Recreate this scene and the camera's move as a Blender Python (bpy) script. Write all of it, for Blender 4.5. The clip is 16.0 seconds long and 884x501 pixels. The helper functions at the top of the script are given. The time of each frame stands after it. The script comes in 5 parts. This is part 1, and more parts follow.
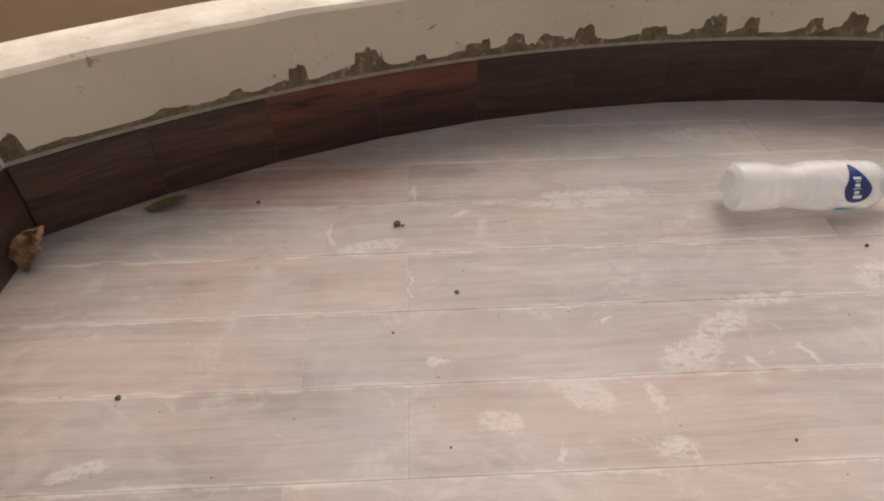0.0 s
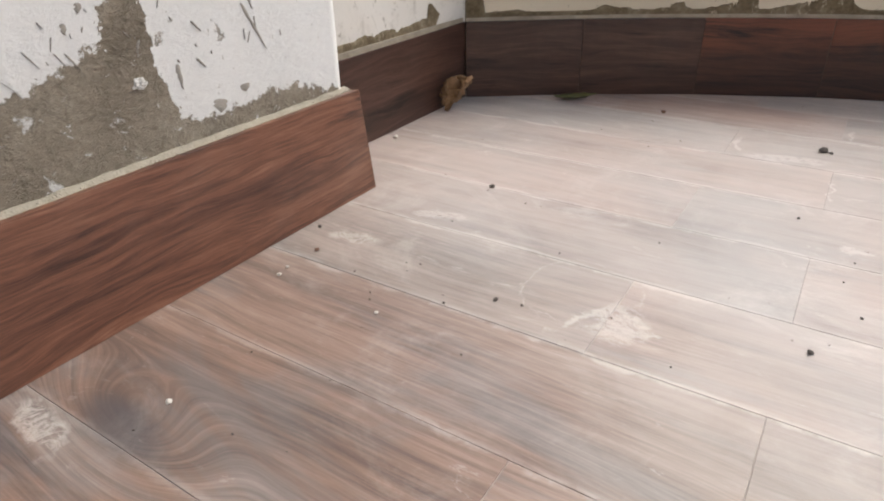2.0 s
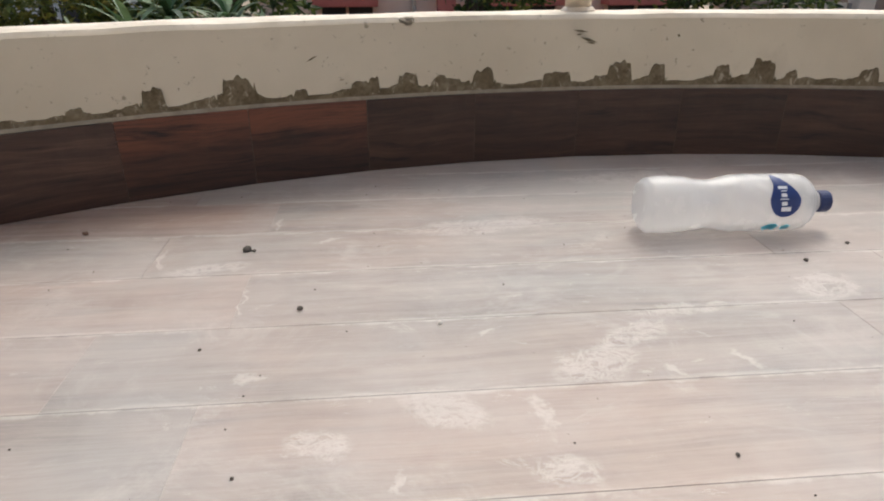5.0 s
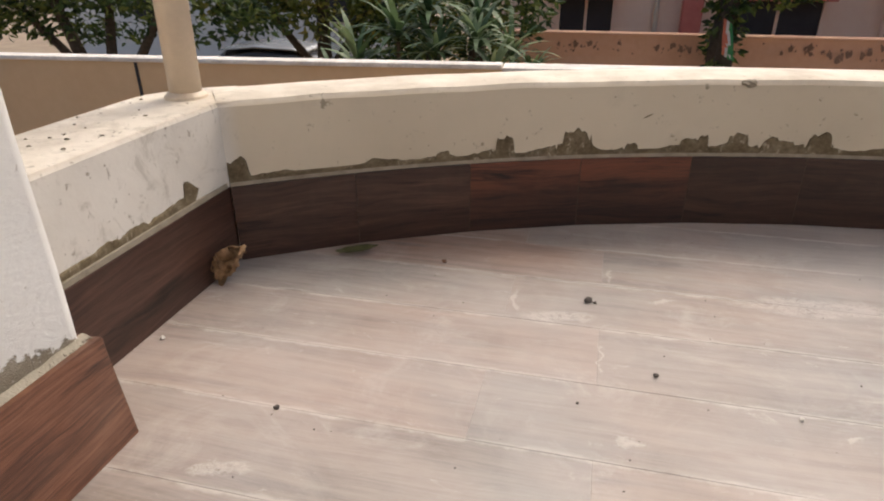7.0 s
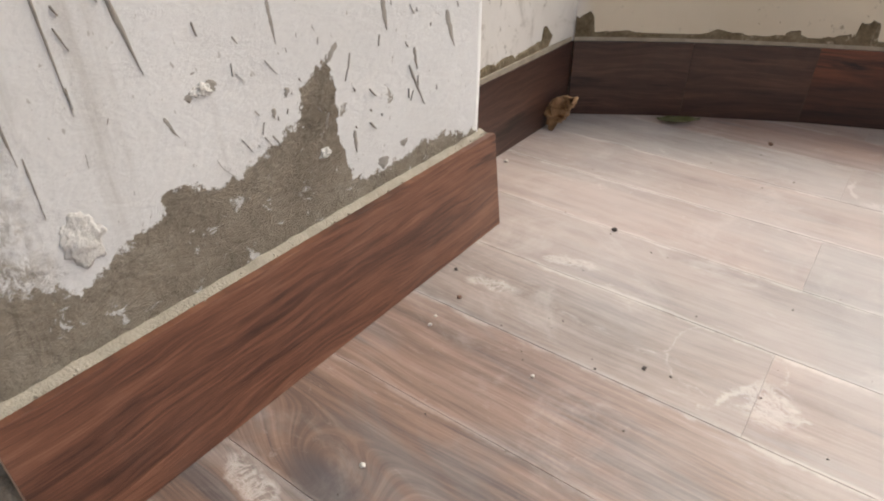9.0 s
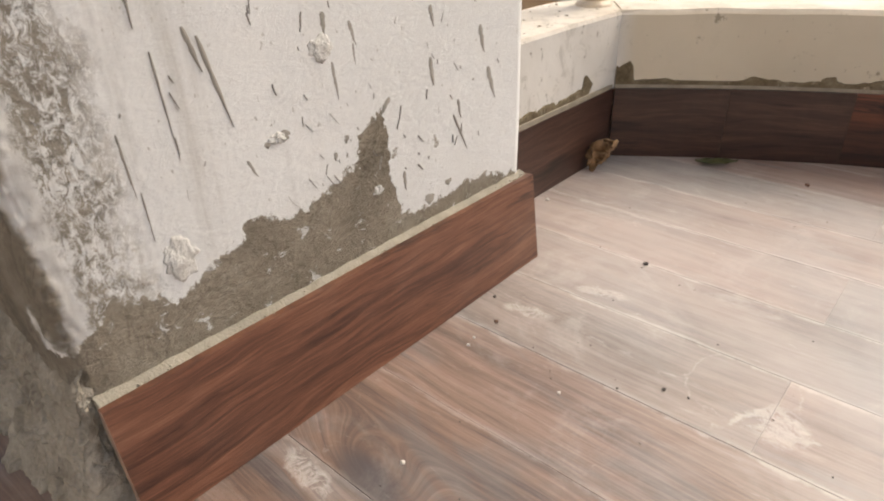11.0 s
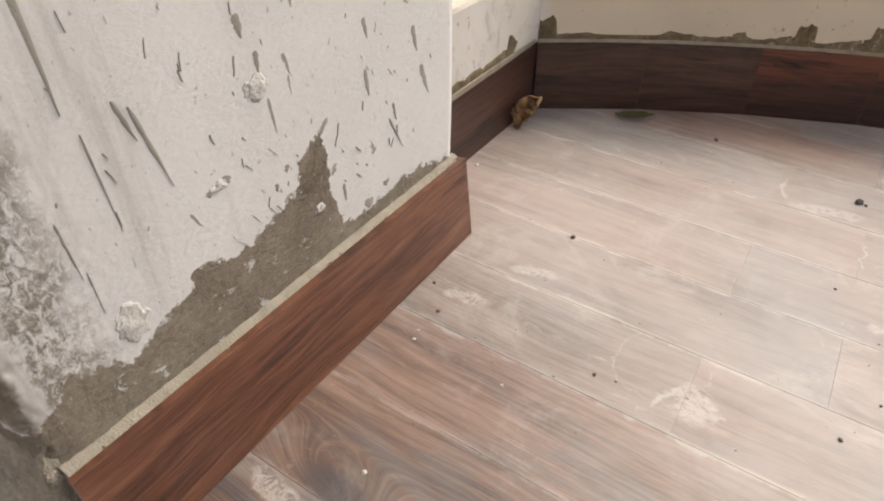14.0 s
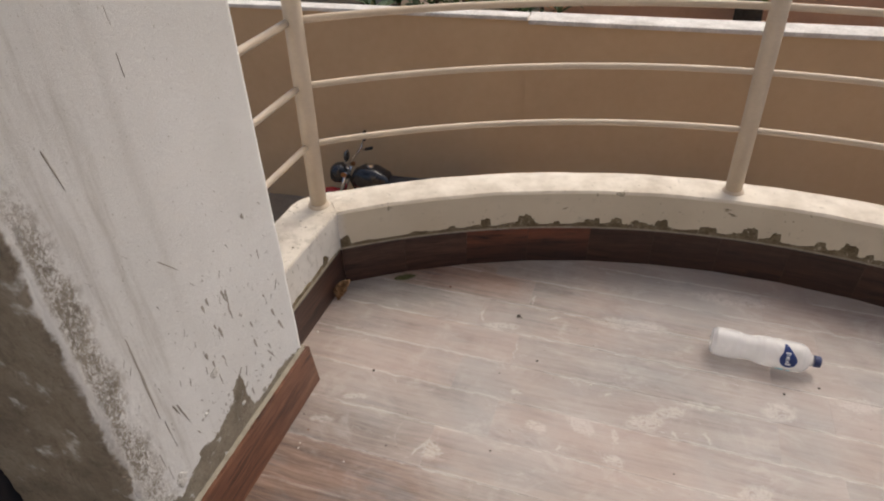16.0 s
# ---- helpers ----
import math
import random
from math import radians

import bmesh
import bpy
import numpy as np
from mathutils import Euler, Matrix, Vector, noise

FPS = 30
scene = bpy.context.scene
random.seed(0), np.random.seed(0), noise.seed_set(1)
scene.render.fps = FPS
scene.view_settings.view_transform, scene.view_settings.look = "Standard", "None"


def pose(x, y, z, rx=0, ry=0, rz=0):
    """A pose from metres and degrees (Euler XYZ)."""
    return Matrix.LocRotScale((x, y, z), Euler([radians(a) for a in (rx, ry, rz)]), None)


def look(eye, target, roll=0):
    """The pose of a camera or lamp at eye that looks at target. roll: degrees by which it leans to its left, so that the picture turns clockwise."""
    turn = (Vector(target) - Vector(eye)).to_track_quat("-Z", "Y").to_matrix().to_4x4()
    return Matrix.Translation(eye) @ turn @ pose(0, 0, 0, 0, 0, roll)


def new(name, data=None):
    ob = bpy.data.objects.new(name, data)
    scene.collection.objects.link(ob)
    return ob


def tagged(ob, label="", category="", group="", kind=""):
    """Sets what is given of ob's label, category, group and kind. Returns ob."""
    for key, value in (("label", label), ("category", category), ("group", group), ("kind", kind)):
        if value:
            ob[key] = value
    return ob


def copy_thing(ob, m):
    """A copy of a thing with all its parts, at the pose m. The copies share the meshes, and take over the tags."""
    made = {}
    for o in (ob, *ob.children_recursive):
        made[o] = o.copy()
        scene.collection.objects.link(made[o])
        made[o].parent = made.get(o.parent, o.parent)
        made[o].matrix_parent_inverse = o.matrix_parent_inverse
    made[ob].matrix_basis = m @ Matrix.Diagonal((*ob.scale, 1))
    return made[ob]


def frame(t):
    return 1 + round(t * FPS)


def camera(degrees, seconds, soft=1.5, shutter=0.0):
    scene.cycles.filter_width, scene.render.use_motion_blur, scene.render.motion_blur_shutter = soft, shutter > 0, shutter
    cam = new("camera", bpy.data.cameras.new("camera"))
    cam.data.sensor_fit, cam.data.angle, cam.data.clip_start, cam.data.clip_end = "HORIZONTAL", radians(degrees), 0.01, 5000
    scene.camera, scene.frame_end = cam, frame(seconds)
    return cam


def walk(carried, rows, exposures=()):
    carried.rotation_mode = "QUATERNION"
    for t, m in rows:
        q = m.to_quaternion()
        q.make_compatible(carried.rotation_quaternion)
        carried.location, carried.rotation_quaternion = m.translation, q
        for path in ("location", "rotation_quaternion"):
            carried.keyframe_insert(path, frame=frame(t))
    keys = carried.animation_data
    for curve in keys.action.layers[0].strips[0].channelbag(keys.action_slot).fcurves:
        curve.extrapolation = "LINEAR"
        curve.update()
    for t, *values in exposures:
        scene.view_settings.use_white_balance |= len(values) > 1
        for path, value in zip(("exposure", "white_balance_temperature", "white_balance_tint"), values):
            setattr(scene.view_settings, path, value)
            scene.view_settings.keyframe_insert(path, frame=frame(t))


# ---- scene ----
cam = camera(70.0, 16.0, soft=2.0)
PATH = [
    (0, (0.1161, 0.0968, 0.65), (0.1728, 2.0115, -0.9563), -1.0),
    (0.2, (0.096, 0.073, 0.56), (-0.072, 1.72, -0.561), 0.2),
    (0.5, (0.066, 0.024, 0.474), (-0.521, 1.691, -0.463), 0.0),
    (0.7, (0.054, -0.008, 0.42), (-0.731, 1.607, -0.461), -0.5),
    (1, (0.05, -0.046, 0.367), (-0.894, 1.443, -0.577), -0.5),
    (1.5, (0.053, -0.076, 0.334), (-0.962, 1.314, -0.686), -1.6),
    (2, (0.078, -0.058, 0.33), (-0.886, 1.395, -0.65), -1.6),
    (2.5, (0.1178, -0.0174, 0.3488), (-0.7877, 2.0056, -0.8063), -1.5),
    (3, (0.1576, 0.0122, 0.3463), (-0.4867, 2.1452, -0.7888), -1.7),
    (3.5, (0.2105, 0.0497, 0.3463), (-0.1119, 2.2818, -0.735), -0.9),
    (4, (0.2483, 0.0708, 0.3525), (0.2233, 2.3236, -0.73), -0.3),
    (4.2, (0.2671, 0.0869, 0.3463), (0.3889, 2.3604, -0.6863), 0.0),
    (6.3, (0.2286, 0.1436, 0.4775), (0.4494, 2.3822, -0.6138), 0.0),
    (6.5, (0.1693, 0.1204, 0.4938), (0.1677, 2.3691, -0.5975), 0.1),
    (7, (0.0572, 0.0798, 0.4938), (-0.501, 2.2578, -0.5988), -0.4),
    (7.3, (0.009, 0.028, 0.484), (-0.634, 1.702, -0.402), -1.1),
    (7.5, (0.002, 0.0099, 0.4838), (-0.9323, 2.0162, -0.6763), -1.5),
    (8, (-0.048, -0.037, 0.442), (-0.906, 1.443, -0.592), 0.3),
    (8.5, (-0.0695, -0.080, 0.4425), (-1.0075, 1.304, -0.6555), 0.6),
    (8.7, (-0.062, -0.093, 0.4365), (-1.018, 1.272, -0.6675), 0.5),
    (10.8, (0.015, -0.144, 0.464), (-1.129, 1.143, -0.552), -3.2),
    (11, (0.015, -0.152, 0.469), (-1.148, 1.137, -0.524), -2.0),
    (11.5, (0.009, -0.148, 0.477), (-1.157, 1.136, -0.518), -2.5),
    (12, (-0.008, -0.142, 0.472), (-1.181, 1.138, -0.523), -2.8),
    (12.5, (-0.018, -0.138, 0.463), (-1.162, 1.146, -0.558), -1.9),
    (13, (-0.029, -0.137, 0.456), (-1.146, 1.137, -0.606), -2.0),
    (13.5, (-0.023, -0.133, 0.454), (-1.113, 1.153, -0.623), -1.7),
    (14, (-0.041, -0.125, 0.584), (-0.882, 1.171, -0.686), 0.4),
    (14.2, (-0.023, -0.129, 0.69), (-0.742, 1.165, -0.656), 1.0),
    (14.5, (-0.003, -0.133, 0.906), (-0.613, 1.166, -0.487), 1.4),
    (14.7, (0.003, -0.182, 1.031), (-0.566, 1.139, -0.358), 1.0),
    (15, (0.081, -0.21, 1.178), (-0.473, 1.116, -0.214), -0.2),
    (15.2, (0.146, -0.217, 1.265), (-0.358, 1.126, -0.128), -1.6),
    (15.5, (0.2159, -0.3204, 1.29), (-0.4014, 1.4295, -0.3862), -1.5),
    (16, (0.3068, -0.5151, 1.3387), (-0.3314, 1.393, -0.1438), -1.3),
]
EXPOSURES = [(0.0, 0.14, 6650, 11), (0.5, 0.38, 6350, 8), (1.0, 0.54, 6050, 7), (2.0, 0.65, 6050, 6), (3.5, 0.52, 6050, 4), (4.2, 0.46, 6050, 4), (6.3, 0.44, 6350, 8), (7.0, 0.41, 6550, 9), (8.0, 0.40, 6150, 7), (8.5, 0.50, 6200, 7), (11.0, 0.64, 6550, 7), (13.5, 0.66, 6500, 7), (14.3, 0.42, 6450, 8), (15.0, 0.08, 6450, 8), (16.0, 0.05, 6450, 9)]
walk(cam, [(t, look(eye, target, roll)) for t, eye, target, roll in PATH], EXPOSURES)

# ---------------------------------------------------------------- light
SUN_EL, SUN_AZ = radians(52), radians(22)
world = bpy.data.worlds.new("sky")
scene.world = world
world.use_nodes = True
_sky = world.node_tree.nodes.new("ShaderNodeTexSky")
_sky.sky_type, _sky.sun_disc = "NISHITA", False
_sky.sun_elevation, _sky.sun_rotation = SUN_EL, SUN_AZ
_sky.air_density, _sky.dust_density, _sky.ozone_density = 1.0, 6.0, 0.6
_bg = world.node_tree.nodes["Background"]
_bg.inputs["Strength"].default_value = 0.15
world.node_tree.links.new(_sky.outputs[0], _bg.inputs["Color"])
sun = new("sun", bpy.data.lights.new("sun", "SUN"))
sun.data.energy, sun.data.angle, sun.data.color = 1.2, radians(32), (1.0, 0.94, 0.86)
_toward = Vector((math.sin(SUN_AZ) * math.cos(SUN_EL), math.cos(SUN_AZ) * math.cos(SUN_EL), math.sin(SUN_EL)))
sun.matrix_world = look(_toward * 30, (0, 0, 0))

# ---------------------------------------------------------------- material tools


class Nodes:
    """A short way to write a node material."""

    def __init__(self, name, rough=0.6, spec=0.4):
        self.m = bpy.data.materials.new(name)
        self.m.use_nodes = True
        self.t = self.m.node_tree
        self.b = self.t.nodes["Principled BSDF"]
        self.b.inputs["Roughness"].default_value = rough
        self.b.inputs["Specular IOR Level"].default_value = spec
        self.co = self.node("TexCoord").outputs["Object"]

    def node(self, kind, **ins):
        n = self.t.nodes.new("ShaderNode" + kind)
        for k, v in ins.items():
            self.put(n.inputs[k.replace("_", " ")], v)
        return n

    def put(self, sock, v):
        if isinstance(v, bpy.types.NodeSocket):
            self.t.links.new(v, sock)
        elif isinstance(v, tuple) and len(v) == 3 and sock.type == "RGBA":
            sock.default_value = (*v, 1)
        else:
            sock.default_value = v

    def math(self, op, a, b=0.0, clamp=False):
        n = self.t.nodes.new("ShaderNodeMath")
        n.operation, n.use_clamp = op, clamp
        self.put(n.inputs[0], a), self.put(n.inputs[1], b)
        return n.outputs[0]

    def vec(self, scale=(1, 1, 1), shift=None, rot=0.0, src=None):
        n = self.node("Mapping")
        self.put(n.inputs["Vector"], src or self.co)
        n.inputs["Scale"].default_value = scale
        n.inputs["Rotation"].default_value = (0, 0, rot)
        if shift is not None:
            self.put(n.inputs["Location"], shift)
        return n.outputs[0]

    def noise(self, scale, detail=4, rough=0.55, v=None, dist=0.0):
        n = self.node("TexNoise", Scale=scale, Detail=detail, Roughness=rough, Distortion=dist)
        self.put(n.inputs["Vector"], v or self.co)
        return n.outputs["Fac"]

    def step(self, x, lo, hi):
        n = self.node("MapRange")
        n.interpolation_type = "SMOOTHSTEP"
        self.put(n.inputs["Value"], x)
        n.inputs["From Min"].default_value, n.inputs["From Max"].default_value = lo, hi
        return n.outputs["Result"]

    def ramp(self, x, *stops):
        n = self.node("ValToRGB")
        self.put(n.inputs[0], x)
        el = n.color_ramp.elements
        while len(el) < len(stops):
            el.new(0.5)
        for e, (p, c) in zip(el, stops):
            e.position, e.color = p, (*c, 1)
        return n.outputs[0]

    def mix(self, f, a, b):
        n = self.t.nodes.new("ShaderNodeMix")
        n.data_type = "RGBA"
        self.put(n.inputs[0], f), self.put(n.inputs[6], a), self.put(n.inputs[7], b)
        return n.outputs[2]

    def axes(self, src=None):
        n = self.node("SeparateXYZ")
        self.put(n.inputs[0], src or self.co)
        return n.outputs

    def spot(self, v, x, y, rx, ry, rot=0.0):
        """1 at the middle of an ellipse in the plane of v's x and y, 0 at its rim."""
        n = self.t.nodes.new("ShaderNodeMapping")
        n.vector_type = "TEXTURE"
        self.put(n.inputs["Vector"], v)
        n.inputs["Location"].default_value = (x, y, 0)
        n.inputs["Rotation"].default_value = (0, 0, radians(rot))
        n.inputs["Scale"].default_value = (rx, ry, 1e3)
        le = self.t.nodes.new("ShaderNodeVectorMath")
        le.operation = "LENGTH"
        self.put(le.inputs[0], n.outputs[0])
        return self.math("SUBTRACT", 1.0, le.outputs["Value"], True)

    def bump(self, h, strength=0.3, dist=0.002):
        n = self.node("Bump", Strength=strength, Distance=dist)
        self.put(n.inputs["Height"], h)
        self.put(self.b.inputs["Normal"], n.outputs[0])

    def done(self, colour=None, rough=None):
        if colour is not None:
            self.put(self.b.inputs["Base Color"], colour)
        if rough is not None:
            self.put(self.b.inputs["Roughness"], rough)
        return self.m


def simple(name, dark, light, scale=8, rough=0.6, bump=0.15, spec=0.4, metal=0.0, depth=0.002):
    n = Nodes(name, rough, spec)
    a = n.noise(scale, 5)
    b = n.noise(scale * 9, 3)
    f = n.math("ADD", n.math("MULTIPLY", a, 0.65), n.math("MULTIPLY", b, 0.35))
    n.b.inputs["Metallic"].default_value = metal
    n.bump(b, bump, depth)
    return n.done(n.ramp(f, (0.3, dark), (0.7, light)), n.math("ADD", rough - 0.08, n.math("MULTIPLY", a, 0.16)))


# ---------------------------------------------------------------- materials
PITCH, ROW0 = 0.1313, 0.607      # plank width and one joint line


def floor_wood(name, tone, share):
    """Printed wood-look tile under building dust; tone and share set the print's colour cast."""
    n = Nodes(name, 0.5, 0.45)
    rnd = n.node("ObjectInfo").outputs["Random"]
    off = n.node("CombineXYZ", X=n.math("MULTIPLY", rnd, 37.0), Y=n.math("MULTIPLY", rnd, 91.0)).outputs[0]
    x, y, _ = n.axes()
    knot_here = n.step(n.spot(n.co, -0.309, 0.097, 0.15, 0.065, -8), 0.0, 1.0)
    sway = n.math("ADD", n.noise(1.0, 3, 0.5, n.vec((1.7, 5.0, 1), off)), n.math("MULTIPLY", knot_here, 1.1))
    yy = n.math("ADD", y, n.math("MULTIPLY", n.math("SUBTRACT", sway, 0.5), 0.055))
    p = n.node("CombineXYZ", X=x, Y=yy, Z=n.math("MULTIPLY", rnd, 9.0)).outputs[0]
    figure = n.noise(1.0, 4, 0.55, n.vec((1.6, 17, 1), off, 0.0, p))
    grain = n.noise(1.0, 6, 0.68, n.vec((4.5, 95, 1), off, 0.0, p), 0.25)
    hair = n.noise(1.0, 5, 0.72, n.vec((14, 430, 1), off, 0.0, p), 0.1)
    cloud = n.noise(2.6, 5, 0.6, n.vec((1.3, 3.6, 1), off), 1.0)
    vein = n.noise(1.0, 4, 0.6, n.vec((2.2, 26, 1), n.vec((1, 1, 1), off), 0.0, p))
    f = n.math("ADD", n.math("MULTIPLY", figure, 0.36), n.math("ADD", n.math("MULTIPLY", grain, 0.36), n.math("MULTIPLY", hair, 0.28)))
    wood = n.ramp(f, (0.36, (0.058, 0.036, 0.028)), (0.45, (0.128, 0.080, 0.060)), (0.53, (0.205, 0.130, 0.096)), (0.64, (0.300, 0.205, 0.158)))
    grey = n.ramp(f, (0.36, (0.075, 0.072, 0.074)), (0.52, (0.170, 0.160, 0.155)), (0.65, (0.27, 0.255, 0.245)))
    wood = n.mix(n.math("MULTIPLY", n.step(cloud, 0.46, 0.66), 0.65), wood, grey)
    cast = n.mix(n.step(f, 0.36, 0.64), tuple(c * 0.42 for c in tone), tone)
    wood = n.mix(share, wood, cast)
    # dark blue-grey veins and one knot
    wood = n.mix(n.math("MULTIPLY", n.step(vein, 0.57, 0.70), 0.62), wood, n.mix(n.step(f, 0.36, 0.62), (0.035, 0.035, 0.040), (0.150, 0.148, 0.152)))
    wood = n.mix(n.math("MULTIPLY", n.step(n.math("ADD", knot_here, n.math("MULTIPLY", n.math("SUBTRACT", grain, 0.5), 0.5)), 0.62, 0.95), 0.72), wood, (0.045, 0.043, 0.050))
    # building dust trodden into the tiles
    film = n.noise(1.9, 5, 0.58)
    scuff = n.noise(9, 7, 0.70, n.vec((1, 1.5, 1)), 0.9)
    clean = n.math("MAXIMUM", n.step(n.spot(n.co, -0.46, -0.03, 0.80, 0.66), 0.0, 0.75), n.math("MULTIPLY", n.spot(n.co, -0.25, 1.10, 0.55, 0.22), 0.5))
    film = n.math("SUBTRACT", n.math("ADD", n.math("MULTIPLY", film, 0.72), n.math("MULTIPLY", scuff, 0.42)), n.math("MULTIPLY", clean, 0.60))
    film = n.math("SUBTRACT", film, n.math("MULTIPLY", n.math("SUBTRACT", 0.53, f), 0.55))
    film = n.math("MULTIPLY", n.step(film, 0.06, 0.70), 0.76)
    tint = n.mix(n.step(n.noise(2.7, 3, 0.5), 0.40, 0.60), (0.435, 0.370, 0.333), (0.405, 0.382, 0.362))
    dusty = n.mix(film, wood, n.mix(n.step(n.noise(5, 6, 0.65), 0.42, 0.75), tint, (0.485, 0.440, 0.408)))
    # wiped cement smears
    streak = n.noise(34, 5, 0.7, n.vec((1.0, 1.0, 1.0)), 1.6)
    smear = 0.0
    wander = n.node("TexNoise", Scale=22.0, Detail=4.0, Roughness=0.65)
    n.put(wander.inputs["Vector"], n.co)
    bent = n.t.nodes.new("ShaderNodeVectorMath")
    bent.operation = "MULTIPLY_ADD"
    n.put(bent.inputs[0], wander.outputs["Color"]), n.put(bent.inputs[2], n.co)
    bent.inputs[1].default_value = (0.05, 0.05, 0.0)
    bent2 = n.vec((1, 1, 1), None, 0.0, bent.outputs[0])
    bent2.node.inputs["Location"].default_value = (-0.025, -0.025, 0)
    for sx, sy, rx, ry, rot in SMEARS:
        smear = n.math("MAXIMUM", smear, n.spot(bent2, sx, sy, rx * 1.2, ry * 1.2, rot))
    for sx, sy, r in RINGS:
        smear = n.math("MAXIMUM", smear, n.math("SUBTRACT", 0.30, n.math("MULTIPLY", n.math("ABSOLUTE", n.math("SUBTRACT", n.spot(bent2, sx, sy, r, r), 0.25)), 9.0), True))
    worm = n.math("SUBTRACT", 1.0, n.math("MULTIPLY", n.math("ABSOLUTE", n.math("SUBTRACT", streak, 0.5)), 11.0), True)
    smear = n.math("MULTIPLY", n.step(smear, 0.0, 0.5), n.math("MAXIMUM", n.math("MULTIPLY", worm, 0.8), n.math("MULTIPLY", n.step(n.noise(30, 7, 0.78, n.vec((1, 2.2, 1), None, 0.5)), 0.46, 0.60), 0.85)))
    stroke = 0.0
    for sx, sy, rx, ry, rot in STROKES:
        stroke = n.math("MAXIMUM", stroke, n.spot(bent2, sx, sy, rx, ry, rot))
    smear = n.math("MAXIMUM", smear, n.math("MULTIPLY", n.step(n.math("ADD", stroke, n.math("MULTIPLY", n.math("SUBTRACT", n.noise(70, 5, 0.7), 0.5), 1.5)), 0.20, 0.80), 0.70))
    # dust gathered along the joints, here and there
    wob = n.math("MULTIPLY", n.math("SUBTRACT", n.noise(20, 5, 0.65), 0.5), 0.022)
    across = n.math("PINGPONG", n.math("ADD", n.math("SUBTRACT", y, ROW0 + 20 * -PITCH), wob), PITCH / 2)
    line = n.math("MULTIPLY", n.math("SUBTRACT", 1.0, n.step(across, 0.0005, 0.0065)), n.math("MULTIPLY", n.step(n.noise(5, 7, 0.74), 0.36, 0.56), n.math("SUBTRACT", 0.85, n.math("MULTIPLY", clean, 0.60))))
    scratch = n.math("MULTIPLY", n.step(n.noise(9, 8, 0.80, n.vec((1, 2.6, 1), None, radians(18)), 1.6), 0.59, 0.68), 0.60)
    haze = n.math("MULTIPLY", n.step(n.noise(5, 8, 0.76, n.vec((1, 1.4, 1), None, radians(-14)), 1.2), 0.50, 0.72), 0.50)
    dull = n.math("MULTIPLY", n.math("MAXIMUM", scratch, haze), n.math("SUBTRACT", 1.0, n.math("MULTIPLY", clean, 0.55)))
    white = n.math("MAXIMUM", n.math("MAXIMUM", smear, line), dull)
    n.bump(n.math("ADD", n.math("MULTIPLY", hair, 0.4), n.math("MULTIPLY", white, 0.8)), 0.25, 0.0012)
    n.b.inputs["Sheen Weight"].default_value = 0.30
    n.b.inputs["Sheen Roughness"].default_value = 0.45
    n.b.inputs["Sheen Tint"].default_value = (1.0, 0.96, 0.92, 1)
    return n.done(n.mix(n.math("MULTIPLY", white, 0.63), dusty, (0.60, 0.565, 0.53)), n.math("ADD", 0.42, n.math("MULTIPLY", n.math("MAXIMUM", film, white), 0.25)))


def skirting_wood(name, stops, rough=0.42, haze=0.16, glow=None):
    """Wood-look tile: wavy long grain along the tile, dark pores and a vein; glow: a redder upper part of the print."""
    n = Nodes(name, rough, 0.42)
    rnd = n.node("ObjectInfo").outputs["Random"]
    off = n.node("CombineXYZ", X=n.math("MULTIPLY", rnd, 53.0), Y=n.math("MULTIPLY", rnd, 17.0), Z=n.math("MULTIPLY", rnd, 29.0)).outputs[0]
    x, y, z = n.axes()
    sway = n.noise(1.0, 3, 0.5, n.vec((4.0, 1, 12), off))
    zz = n.math("ADD", z, n.math("MULTIPLY", n.math("SUBTRACT", sway, 0.5), 0.045))
    p = n.node("CombineXYZ", X=x, Y=n.math("MULTIPLY", rnd, 5.0), Z=zz).outputs[0]
    band = n.noise(1.0, 3, 0.5, n.vec((2.2, 1, 30), off, 0.0, p))
    grain = n.noise(1.0, 6, 0.66, n.vec((7, 1, 150), off, 0.0, p), 0.2)
    fine = n.noise(1.0, 5, 0.72, n.vec((26, 1, 640), off, 0.0, p))
    vein = n.noise(1.0, 4, 0.6, n.vec((5.0, 1, 42), n.vec((1, 1, 1), off), 0.0, p))
    f = n.math("ADD", n.math("MULTIPLY", band, 0.34), n.math("ADD", n.math("MULTIPLY", grain, 0.40), n.math("MULTIPLY", fine, 0.26)))
    f = n.math("SUBTRACT", f, n.math("MULTIPLY", n.step(vein, 0.58, 0.72), 0.13))
    n.bump(n.math("ADD", fine, grain), 0.2, 0.0006)
    wood = n.ramp(f, *stops)
    if glow:
        reach = n.step(n.math("ADD", z, n.math("MULTIPLY", n.math("SUBTRACT", n.noise(1.0, 5, 0.6, n.vec((9, 1, 40), off)), 0.5), 0.10)), 0.060, 0.125)
        wood = n.mix(n.math("MULTIPLY", reach, n.step(f, 0.32, 0.54)), wood, glow)
    dust = n.math("MULTIPLY", n.step(n.noise(6, 6, 0.68), 0.45, 0.8), haze)
    return n.done(n.mix(dust, wood, (0.36, 0.28, 0.22)), n.math("ADD", rough, n.math("MULTIPLY", dust, 0.8)))


